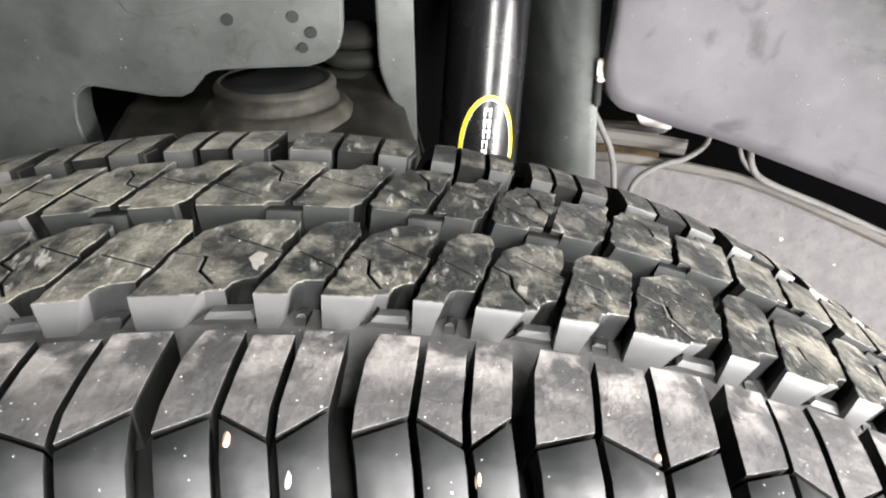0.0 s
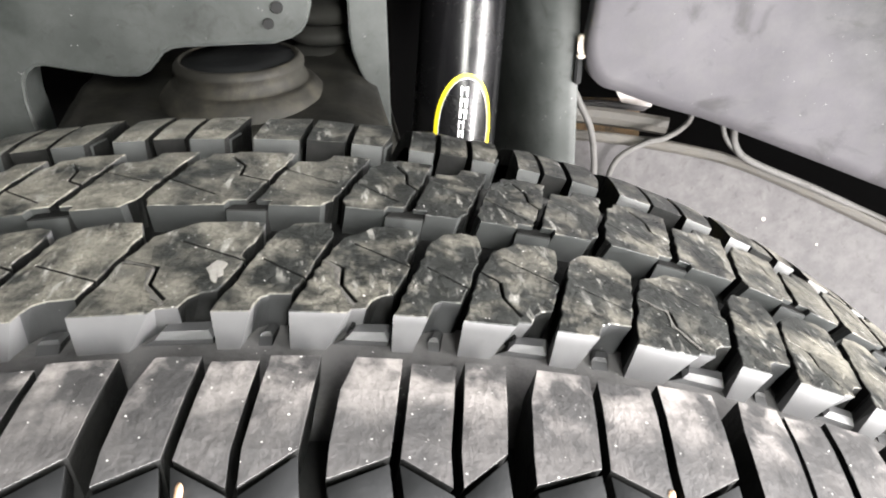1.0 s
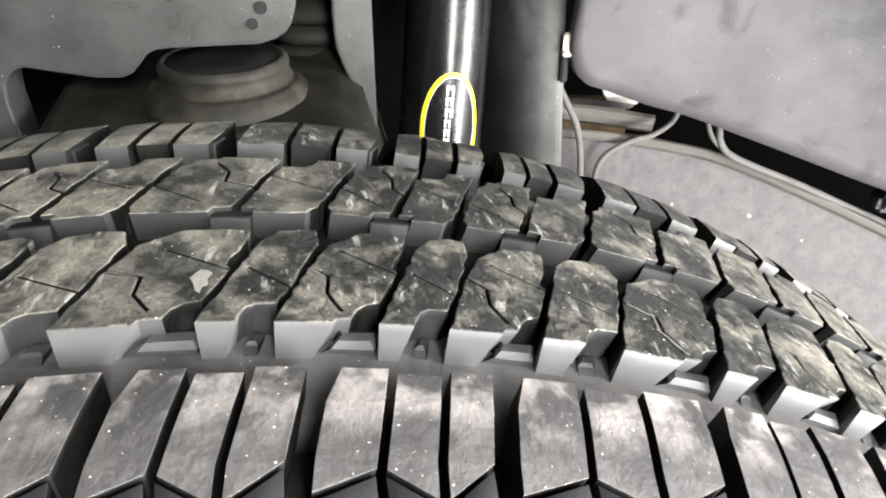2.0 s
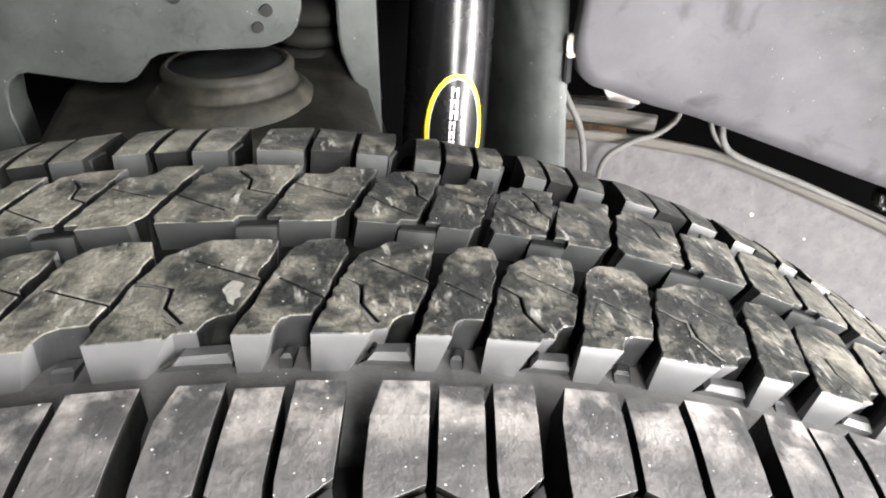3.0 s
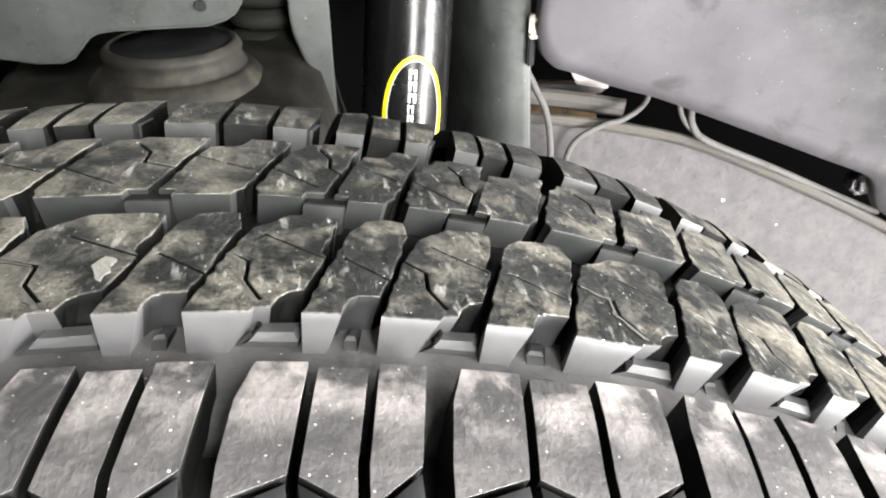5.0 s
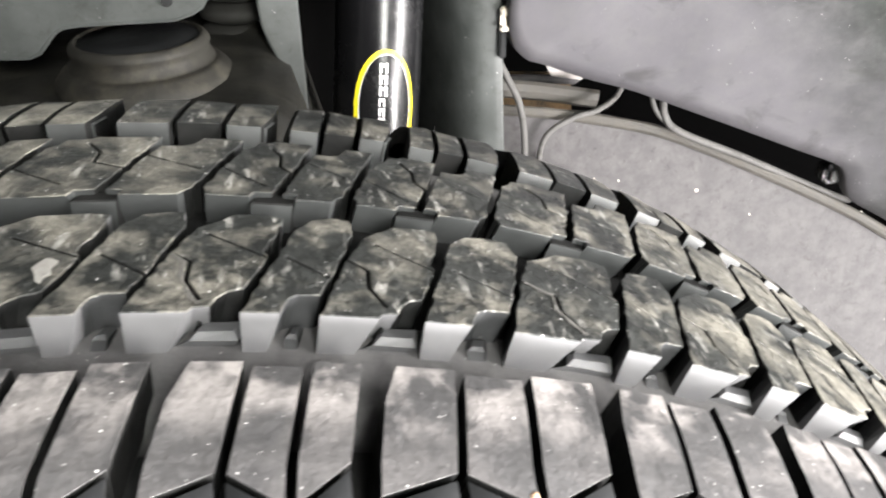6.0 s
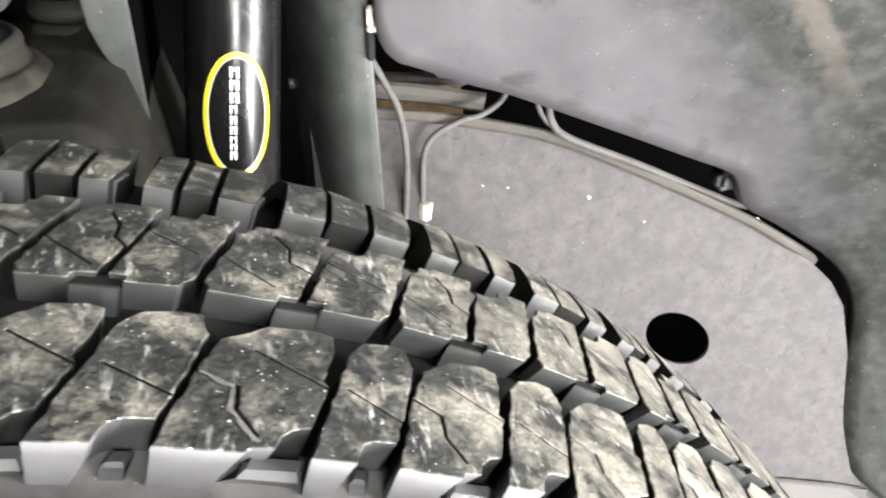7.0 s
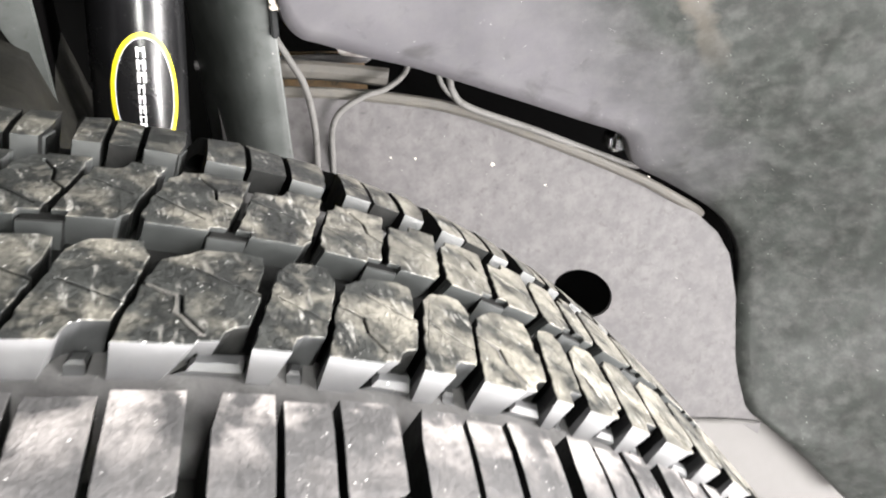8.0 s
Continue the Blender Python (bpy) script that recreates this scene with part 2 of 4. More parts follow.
SEAM = material("stained_flange", (0.058, 0.053, 0.045), (0.016, 0.0145, 0.012), 0.7, scale=95, bump=0.3)
# shade put into the colour, so gaps and channel look unlit
VOID_BLACK = material("void_shade", (0.003, 0.003, 0.003), (0.002, 0.002, 0.002), 0.9, scale=10, spec=0.0)
GLOSS_BLACK = material("shiny_black_plastic", (0.015, 0.015, 0.015), (0.01, 0.01, 0.01), 0.18, scale=120, bump=0.6)
SEAT = material("dusty_pressed_cup", (0.030, 0.029, 0.024), (0.011, 0.010, 0.009), 0.65, scale=40, bump=0.3, dust=(0.115, 0.103, 0.076), dust_amount=0.5, dust_scale=45, dust_edge=(0.48, 0.74), stain=60, spec=0.3)
BOOT = material("olive_rubber", (0.011, 0.0105, 0.008), (0.006, 0.006, 0.005), 0.8, scale=40, bump=0.2)
LEDGE = material("groove_ledge_rubber", (0.095, 0.096, 0.099), (0.072, 0.073, 0.076), 0.42, scale=80, bump=0.15, speck=(0.7, 0.7, 0.68), speck_size=520, speck_cut=0.62)
MUD = material("dried_pale_mud", (0.46, 0.45, 0.42), (0.26, 0.25, 0.23), 0.85, scale=260, bump=0.8)
PALE = material("pale_corroded_metal", (0.50, 0.46, 0.40), (0.26, 0.23, 0.18), 0.45, scale=160, bump=0.3)
POCKET = material("shaded_pocket_rubber", (0.050, 0.051, 0.053), (0.034, 0.035, 0.036), 0.5, scale=80, bump=0.2, speck=(0.6, 0.6, 0.58), speck_size=520, speck_cut=0.64)
TAB = material("pale_plastic", (0.33, 0.305, 0.29), (0.24, 0.22, 0.205), 0.5, scale=120, bump=0.2)
LIP = material("frayed_pale_rubber", (0.20, 0.19, 0.175), (0.07, 0.07, 0.066), 0.7, scale=420, bump=0.6)
FLAP = material("frayed_felt", (0.20, 0.20, 0.195), (0.10, 0.10, 0.098), 0.8, scale=160, bump=0.6)
PLUG = material("dark_plug", (0.004, 0.004, 0.005), (0.003, 0.003, 0.003), 0.6, scale=60)

# ---- helpers for building ----


def mesh_object(name, verts, faces, mat, parent=None, smooth=False, label="", slots=None):
    me = bpy.data.meshes.new(name)
    me.from_pydata([tuple(v) for v in verts], [], faces)
    for one in mat if isinstance(mat, tuple) else (mat,):
        me.materials.append(one)
    if slots:
        me.polygons.foreach_set("material_index", slots)
    me.polygons.foreach_set("use_smooth", [smooth] * len(me.polygons))
    ob = new(name, me)
    ob.parent = parent
    return tagged(ob, label)


def part(name, bm, mat, parent, label="", smooth=False):
    bmesh.ops.recalc_face_normals(bm, faces=bm.faces)
    me = bpy.data.meshes.new(name)
    bm.to_mesh(me)
    bm.free()
    me.materials.append(mat)
    me.polygons.foreach_set("use_smooth", [smooth] * len(me.polygons))
    ob = new(name, me)
    ob.parent = parent
    return tagged(ob, label)


# ---- the tyre: axis along y, standing on the floor ----
R = 0.390
ROUND = 2 * math.pi * R * 1000          # round the crown, in mm
# half profile of the casing in mm: distance from the middle plane, and radius
PROFILE = [(0, 390), (20, 389.8), (40, 389.2), (54, 388.2), (66, 387.0), (76, 385.3), (80, 384.0), (84, 381.6), (89, 376.8), (94, 370.5), (99, 362), (103, 351), (106, 338), (108, 320), (108.5, 300), (106, 275), (101, 252), (94, 235), (88, 226)]
_q = np.array(PROFILE, float)
_fine = np.linspace(0, len(_q) - 1, 400)
_ps, _pr = np.interp(_fine, range(len(_q)), _q[:, 0]), np.interp(_fine, range(len(_q)), _q[:, 1])
_k = np.ones(25) / 25
_ps[12:-12], _pr[12:-12] = np.convolve(_ps, _k, "valid"), np.convolve(_pr, _k, "valid")
_turn = int(np.argmax(_ps))


def crown(s):
    """Radius and slope of the casing at s mm from the middle plane."""
    a = min(abs(s), 107.9)
    r = float(np.interp(a, _ps[:_turn], _pr[:_turn]))
    d = float(np.interp(a + 0.5, _ps[:_turn], _pr[:_turn]) - np.interp(a - 0.5, _ps[:_turn], _pr[:_turn]))
    return r, d * (1 if s >= 0 else -1)


def on_tyre(u, s, h):
    """A place on the tyre: u mm round the crown, s mm across, h mm proud of the casing line."""
    r, d = crown(s)
    n = math.hypot(1, d)
    s, r = s - h * d / n, r + h / n
    a = u / (R * 1000)
    return Vector((r * math.sin(a), s, r * math.cos(a) + R * 1000)) / 1000


def grown(loop, by):
    """The loop moved outwards by so many mm (it runs anticlockwise)."""
    out, n = [], len(loop)
    for i in range(n):
        a, b, c = Vector(loop[i - 1]), Vector(loop[i]), Vector(loop[(i + 1) % n])
        e, f = (b - a), (c - b)
        if e.length < 1e-6 or f.length < 1e-6:
            out.append(tuple(b))
            continue
        e.normalize(), f.normalize()
        m = Vector((e.y + f.y, -e.x - f.x))
        k = max(m.length, 0.7)
        out.append(tuple(b + m / k * by * min(1.4, 2 / k)))
    return out


def worn(line, long=2.4, by=0.42):
    """An open line with its long stretches broken up a little, as wear leaves them."""
    out = [tuple(line[0])]
    for p, q in zip(line, line[1:]):
        a, b = Vector(p), Vector(q)
        k = int((b - a).length // long) if abs(b.y - a.y) > 2.5 else 0      # along the main grooves they stay straight
        side = Vector((b.y - a.y, a.x - b.x)).normalized() if k else None
        out += [tuple(a.lerp(b, i / (k + 1)) + side * random.uniform(-by, by * 0.6)) for i in range(1, k + 1)] + [tuple(b)]
    return out


def block(loop, depth=9.0, foot=None, strips=None, chamfer=0.18, lift=0.0, pale=None, drops=None):
    """Verts, faces and material slots of a rubber block over an outline in (u, s). foot: the outline at its root.
    strips: quads of the top, by index. drops: how far single corners lie lower.
    pale(a, b): the surface of the side from a to b, with light and shade put into its colour: 1 pale, along a main
    groove; 2 black, in the cross grooves; 3 dark grey, in the pockets."""
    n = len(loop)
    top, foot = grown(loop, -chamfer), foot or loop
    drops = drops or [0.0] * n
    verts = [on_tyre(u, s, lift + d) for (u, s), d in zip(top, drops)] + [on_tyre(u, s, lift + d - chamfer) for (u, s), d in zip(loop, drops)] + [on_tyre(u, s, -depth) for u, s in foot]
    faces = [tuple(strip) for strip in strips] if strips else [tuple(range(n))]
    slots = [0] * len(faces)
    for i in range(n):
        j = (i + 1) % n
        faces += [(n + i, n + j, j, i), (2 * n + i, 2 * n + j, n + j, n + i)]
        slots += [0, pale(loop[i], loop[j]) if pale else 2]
    return verts, faces, slots


SLANT = 0.36


def rows_of(starts, mean):
    """Starts right round the tyre, from those known, the rest evenly."""
    rest = ROUND - (starts[-1] - starts[0])
    k = round(rest / mean)
    return starts + [starts[-1] + rest * i / k for i in range(1, k)]


def slit(line, w):
    """Points that cut a sipe of even width into a block's side; line runs from the mouth to the end."""
    p = [Vector(q) for q in line]
    low, high = [], []
    for i, q in enumerate(p):
        ahead = (p[min(i + 1, len(p) - 1)] - p[min(i, len(p) - 2)]).normalized()
        back = (p[max(i, 1)] - p[max(i, 1) - 1]).normalized()
        o = Vector((-ahead.y - back.y, ahead.x + back.x)) / (1 + ahead.dot(back)) * w
        low.append(tuple(q + o)), high.append(tuple(q - o))
    return low + high[::-1]


def inner_block(l, r, wide, turn, lean=(SLANT, SLANT)):
    """One block of a middle row, between the grooves that start at l and r on its outer edge. turn: for the far half, which is the near half turned round. lean: the slant of the grooves on either side."""
    g, w = 1.2 if turn else 0.9, r - l
    gl = lambda s: l + lean[0] * (s + 39) + g
    gr = lambda s: r + lean[1] * (s + 39) - g
    j = lambda: random.uniform(-0.35, 0.35)
    if wide:
        head = [(gl(-39), -39), (l + 0.64 * w, -39), (l + 0.68 * w, -37.8 + j() * 0.4), (gr(-37) - 2.3, -37.4), (gr(-34) - 2.0, -34.2), (gr(-32), -32)]
        root = [(gl(-39) + 0.4, -39.6), (l + 0.46 * w, -39.6), (l + 0.62 * w, -37.6), (gr(-37) - 2.6, -37.2), (gr(-34) - 2.2, -34.2), (gr(-32), -32)]
        sipe = [(gr(-20.5) + 0.3, -20.5), (l + 0.76 * w, -11 + j())]
        if not turn:      # a wide pocket at the front, then the groove narrows, and opens again behind a step
            hole = min(5.0, 0.2 * w)
            head = [(gl(-39), -39), (l + 0.60 * w, -39), (l + 0.64 * w, -37.8 + j() * 0.4), (gr(-37.4) - hole, -37.4), (gr(-34.6) - hole + 0.3, -34.6), (gr(-33) - 0.6 * hole, -32.8), (gr(-31.6) - 0.2, -31.8), (gr(-26) + 0.25, -26 + j())]
            root = [(gl(-39) + 0.4, -39.6), (l + 0.42 * w, -39.6), (l + 0.60 * w, -33.6), (gr(-37.4) - hole - 0.2, -33.4), (gr(-34.6) - hole + 0.1, -33.0), (gr(-33) - 0.6 * hole, -32.8), (gr(-31.6) - 0.2, -31.8), (gr(-26) + 0.25, -26)]
            sipe = [(gr(-20.5) + 0.3, -20.5), (l + 0.70 * w, -12 + j())]
    else:
        head = [(gl(-39), -39), (l + 0.56 * w, -39), (l + 0.61 * w, -36.6 + j() * 0.4), (l + 0.68 * w, -34.4), (l + 0.80 * w, -33.2), (gr(-33), -33)]
        root = [(gl(-39) + 0.8, -39.6), (l + 0.42 * w, -39.6), (l + 0.54 * w, -34.6), (l + 0.64 * w, -32.6), (l + 0.76 * w, -31.8), (gr(-33) - 0.4, -31.8)]
        sipe = [(gr(-27) + 0.3, -27), (gl(-19) + 0.12 * w, -19.5 + j())]
    cut = slit(sipe, 0.3)
    if turn and wide:       # flush with the middle groove, with a shallow notch at one end and a deep one at the other
        back = [(gr(-9), -9), (gr(-7.4) - 1.2, -7.4), (gr(-5.6) - 1.8, -5.6), (gl(-5.2) + 4.2, -5.2), (gl(-7.6) + 4.0, -7.6), (gl(-7.8), -7.8)]
    elif turn:
        back = [(gr(-7.8), -7.8), (gr(-7.6) - 3.6, -7.6), (gr(-5.2) - 3.8, -5.2), (gl(-5.6) + 1.8, -5.6), (gl(-7.4) + 1.2, -7.4), (gl(-9), -9)]
    elif wide:
        back = [(gr(-18.6) - 1.1, -18.4 + j()), (gr(-11) - 1.0, -11), (gr(-7) - 1.4, -6.8 + j()), (gr(-4) - 2.2, -4.0), (gr(-4) - 0.24 * w, -3.0 + j()), (gl(-4) + 0.30 * w, -3.8 + j()), (gl(-9.5) + 0.6, -9.8)]
    else:
        back = [(gr(-9.5), -9.5 + j()), (gr(-4) - 0.16 * w, -3.2), (gr(-4) - 0.42 * w, -2.8 + j()), (gl(-4) + 0.16 * w, -4.2), (gl(-8.6) + 0.2, -8.8 + j())]
    zig = []
    if wide:      # the zigzag sipe comes in from the other groove
        zig = slit([(gl(-19.5) - 0.3, -19.5), (l + 0.57 * w, -23.0 + j()), (l + 0.55 * w, -29.0), (l + 0.69 * w, -35.0 + j())], 0.42)
    sides = worn([head[-1], cut[0]])[1:-1] + cut
    sides += worn([cut[-1]] + back + [zig[0] if zig else head[0]])[1:-1] + (zig + worn([zig[-1], head[0]])[1:-1] if zig else [])
    loop, foot = head + sides, root + [(u, s - 3.2 * max(0, min((s + 12) / 4, 1)) if turn else s) for u, s in sides]
    if turn:
        loop, foot = [(-u, -s) for u, s in loop], [(-u, -s) for u, s in foot]
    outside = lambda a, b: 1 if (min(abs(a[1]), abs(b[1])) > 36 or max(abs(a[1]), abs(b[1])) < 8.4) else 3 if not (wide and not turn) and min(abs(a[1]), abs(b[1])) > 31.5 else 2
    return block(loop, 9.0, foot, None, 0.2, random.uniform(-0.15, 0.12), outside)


def frayed(l, r, lean):
    """The pale frayed lip beside a zigzag sipe, uneven in width."""
    w = r - l
    line = [(l + lean * 19.5 + 1.6, -19.3), (l + 0.57 * w, -22.6), (l + 0.55 * w, -29.0), (l + 0.69 * w, -35.0), (l + 0.72 * w, -35.8)]
    fine_line = [Vector(line[i]).lerp(Vector(line[i + 1]), k / 4) for i in range(4) for k in range(4)] + [Vector(line[-1])]
    near, away = [], []
    for i, q in enumerate(fine_line):
        d = (fine_line[min(i + 1, len(fine_line) - 1)] - fine_line[max(i - 1, 0)]).normalized()
        side = Vector((d.y, -d.x))
        near.append(tuple(q + side * 0.75)), away.append(tuple(q + side * (0.95 + random.uniform(0.1, 1.1))))
    n = len(near)
    return block(near + away[::-1], 0.1, None, [(i, i + 1, 2 * n - 2 - i, 2 * n - 1 - i) for i in range(n - 1)], 0.04, 0.10)


def tie(u0, u1, s0, s1, top, turn, front=0.0, edge=0.3, spread=0.0):
    """A low bar of rubber that ties two blocks together in a groove; its front leans out by so many mm at the root, and one end spreads."""
    loop = [(u0, s0), (u1, s0), (u1 + SLANT * (s1 - s0), s1), (u0 + SLANT * (s1 - s0), s1)]
    foot = [(u0 - spread, s0 - front), (u1, s0 - front)] + loop[2:]
    if turn:
        loop, foot = [(-u, -s) for u, s in loop], [(-u, -s) for u, s in foot]
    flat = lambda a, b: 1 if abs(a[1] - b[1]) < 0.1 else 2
    return block(loop, 9.2, foot, None, edge, top, flat)


def strips_for(n):
    """Quads over a lug whose outline is n points down its left side, then n up its right."""
    return [(i, i + 1, 2 * n - 2 - i, 2 * n - 1 - i) for i in range(n - 1)]


def shoulder_lug(l, r, gl, gr, kind, turn, lower):
    """A lug of a shoulder row between bounds l and r, with half gaps gl and gr; kind 0, 1, 2 within its group. lower: its piece on the side of the tyre."""
    lip = ((-78.5, -74.5), (-74.5, -79.5), (-79.5, -73.0))[kind]
    lean = lambda s: 0.16 * (s + 55)
    out = lambda s: 0.33 * max(-77 - s, 0)
    if lower:
        down = [-83.4 - 1.6 * k for k in range(11)]
        a, b = [lip[0] - 1.15] + down, [lip[1] - 1.15] + down
        lift, depth = -0.4, 6
    else:
        start = (-51.6, -52.6, -51.4)[kind]
        worn_line = -60.4 + random.uniform(-0.5, 0.5)       # the inner edge is worn down to this line
        a, b = ([start, worn_line] + [worn_line + (end - worn_line) * k / 3 for k in (1, 2, 3)] for end in lip)
        lift, depth = (0.0, -0.25, 0.0)[kind], 11.5
    left = [(l + gl + lean(s) + out(s), s) for s in a]
    right = [(r - gr + lean(s) + out(s), s) for s in b]
    if kind == 0 and not lower:
        left[0] = (left[0][0] + 1.6, left[0][1])
    loop = left + right[::-1]
    n = len(left)
    strips = strips_for(n)
    foot = list(loop)
    if not lower:        # the inner face: a slight draft, but undercut on the middle lug
        by = (1.0, -2.6, 1.0)[kind]
        foot[0], foot[-1] = (foot[0][0], foot[0][1] + by), (foot[-1][0], foot[-1][1] + by)
    if turn:
        loop, foot = [(-u, -s) for u, s in loop], [(-u, -s) for u, s in foot]
    # the middle lug's face and the gaps are painted black as shade
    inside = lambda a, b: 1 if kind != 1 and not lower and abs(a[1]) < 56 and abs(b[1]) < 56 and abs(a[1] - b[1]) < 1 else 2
    drops = None if lower else [-0.45] + [0.0] * (2 * n - 2) + [-0.45]
    return block(loop, depth, foot, strips, 0.05, lift + random.uniform(-0.1, 0.1), inside, drops)


NEAR_WIDE = [-40.5, -0.2, 41.4, 76.4, 115.5, 158.6, 198.8, 235.3, 269.5, 311.0, 352.0]
NEAR_MID = [-20.5, 26.5, 61.9, 96.8, 142.0, 182.0, 222.6, 253.0, 292.0, 334.0]
NEAR_LUGS = [(-26.0, -14.0, -0.5), (14.9, 27.9, 38.2), (50.6, 64.2, 74.4), (85.8, 101.6, 114.9), (131.0, 145.8, 157.3), (173.0, 187.5, 199.0), (214.5, 227.0, 238.0), (250.0, 264.0, 275.0), (287.0, 301.0, 312.0), (326.0, 340.0, 351.0), (366.0, 379.0, 390.0)]
FAR_DEEP = [-35.0, 4.9, 51.6, 86.0, 122.3, 167.0, 207.3, 247.0, 275.0, 316.0, 358.0]
FAR_SHALLOW = [-14.5, 31.3, 69.8, 104.0, 145.2, 187.8, 227.0, 262.4, 296.5, 338.0]
FAR_LUGS = [(-54.0, -40.5, -28.5), (-13.6, -0.4, 10.2), (25.8, 43.3, 56.7), (71.8, 83.7, 94.0), (106.6, 118.0, 127.4), (142.2, 158.0, 170.8), (187.0, 200.2, 211.8), (225.4, 239.8, 252.5), (266.0, 277.2, 284.5), (296.0, 308.0, 319.0), (333.0, 345.0, 356.0), (369.0, 381.0, 392.0)]

tyre = tagged(new("tyre"), "worn black all-terrain tyre with dusty tread blocks under the arch", "tyre")
pieces, rest = [], []          # those near the top singly, the others joined


def keep(name, made, u):
    (pieces if -75 < u < 340 else rest).append((name, made))


def even(starts, step):
    """Fills the round of the tyre after the known starts."""
    full = rows_of(list(starts), step)
    return full + [full[0] + ROUND]


random.seed(4)
wides = even(NEAR_WIDE, 38.5)
for i in range(len(wides) - 1):
    a, b = wides[i], wides[i + 1]
    m = NEAR_MID[i] if i < len(NEAR_MID) else a + 0.57 * (b - a)
    keep("tread_block", inner_block(a, m, True, False, (SLANT, 0.35)), a)
    if i % 5 not in (0, 3):
        keep("sipe_lip", frayed(a, m, SLANT), a)
    keep("tread_block", inner_block(m, b, False, False, (0.35, SLANT)), m)
    keep("tie_bar", tie(a + 0.60 * (m - a), m + 0.8, -38.4, -33.2, -6.0, False, -0.6, 1.3, 0.12 * (m - a)), a)
    keep("pocket_step", tie(m + 0.66 * (b - m), b - 2.4, -36.6, -33.0, -7.4, False, 2.4, 0.7), m)
deeps = even(FAR_DEEP, 38.5)
for i in range(len(deeps) - 1):
    a, b = deeps[i], deeps[i + 1]
    m = FAR_SHALLOW[i] if i < len(FAR_SHALLOW) else a + 0.57 * (b - a)
    # turned round, so its own left is this one's right; the groove moves along by the slant
    k = SLANT * 32
    keep("far_block", inner_block(-m - k, -a - k, True, True), a)
    keep("far_block", inner_block(-b - k, -m - k, False, True), m)
    c = -m - k + SLANT * 29.5      # in the turned half, where the shallow groove meets the middle
    keep("far_tie", tie(c - 4.4, c + 5.0, -9.5, -5.25, -1.6, True), m)
for lugs, turn in ((NEAR_LUGS, False), (FAR_LUGS, True)):
    firsts = even([g[0] for g in lugs], 38.5)
    for i in range(len(firsts) - 1):
        a, b = firsts[i], firsts[i + 1]
        p, q = lugs[i][1:] if i < len(lugs) else (a + 0.36 * (b - a), a + 0.64 * (b - a))
        wide, thin = (3.3, 0.95) if turn else (2.4, 0.9)
        gaps = ((a, p, wide, thin), (p, q, thin, thin), (q, b, thin, wide))
        for kind, (l, r, gl, gr) in enumerate(gaps):
            for lower in (False, True):
                if turn:
                    made = shoulder_lug(-r, -l, gr, gl, 2 - kind, True, lower)
                else:
                    made = shoulder_lug(l, r, gl, gr, kind, False, lower)
                keep("side_lug" if lower else "far_lug" if turn else "shoulder_lug", made, l)
        if turn:       # a thin fin stands in the wide groove beside the far lugs
            keep("fin", tie(1.3 - a, 2.6 - a, -61.0, -54.2, -1.6, True), a)

# casing under the blocks, full round
verts, faces, steps = [], [], 240
half = [float(q) for q in range(0, 78, 2)] + [float(q) for q in range(78, 108)]
ring = [(q, crown(q)[0]) for q in half] + [(float(a), float(b)) for a, b in zip(_ps[_turn::8], _pr[_turn::8])]
ring = [(-q, r) for q, r in reversed(ring[1:])] + ring
ring = sorted(set(ring[:len(ring)]), key=ring.index)


def sunk(s, r):
    """The casing lies below the blocks across the tread, and comes out to the side wall."""
    d = 9.0 + 3.5 * min(max(abs(s) - 54, 0) / 4, 1) if abs(s) < 80 else 12.5 - 12.1 * min((abs(s) - 80) / 20, 1) ** 1.5
    if r < 358:
        d = 0.4
    return r - d


for i in range(steps):
    a = 2 * math.pi * i / steps
    verts += [(sunk(s, r) * math.sin(a) / 1000, s / 1000, R + sunk(s, r) * math.cos(a) / 1000) for s, r in ring]
n = len(ring)
for i in range(steps):
    for j in range(n - 1):
        k = (i + 1) % steps
        faces.append((i * n + j, i * n + j + 1, k * n + j + 1, k * n + j))
floor_slots = [0 if 30 < abs(ring[j][0]) < 62 else 1 if abs(ring[j][0]) < 96 and ring[j][1] > 350 else 2 for j in range(n - 1)] * steps       # dusty floors, grooves painted black for their shade, side wall
mesh_object("casing", verts, faces, (FLOOR_RUBBER, CARCASS, RUBBER), tyre, True, "dark rubber casing and groove floor", floor_slots)
verts, faces, slots = [], [], []
for _, (v, f, m) in rest:
    o = len(verts)
    verts += v
    slots += m
    faces += [tuple(x + o for x in q) for q in f]
tagged(mesh_object("tread_remainder", verts, faces, (TREAD, WALL, CARCASS, POCKET), tyre, slots=slots), "tread blocks round the rest of the tyre", kind="stuff")

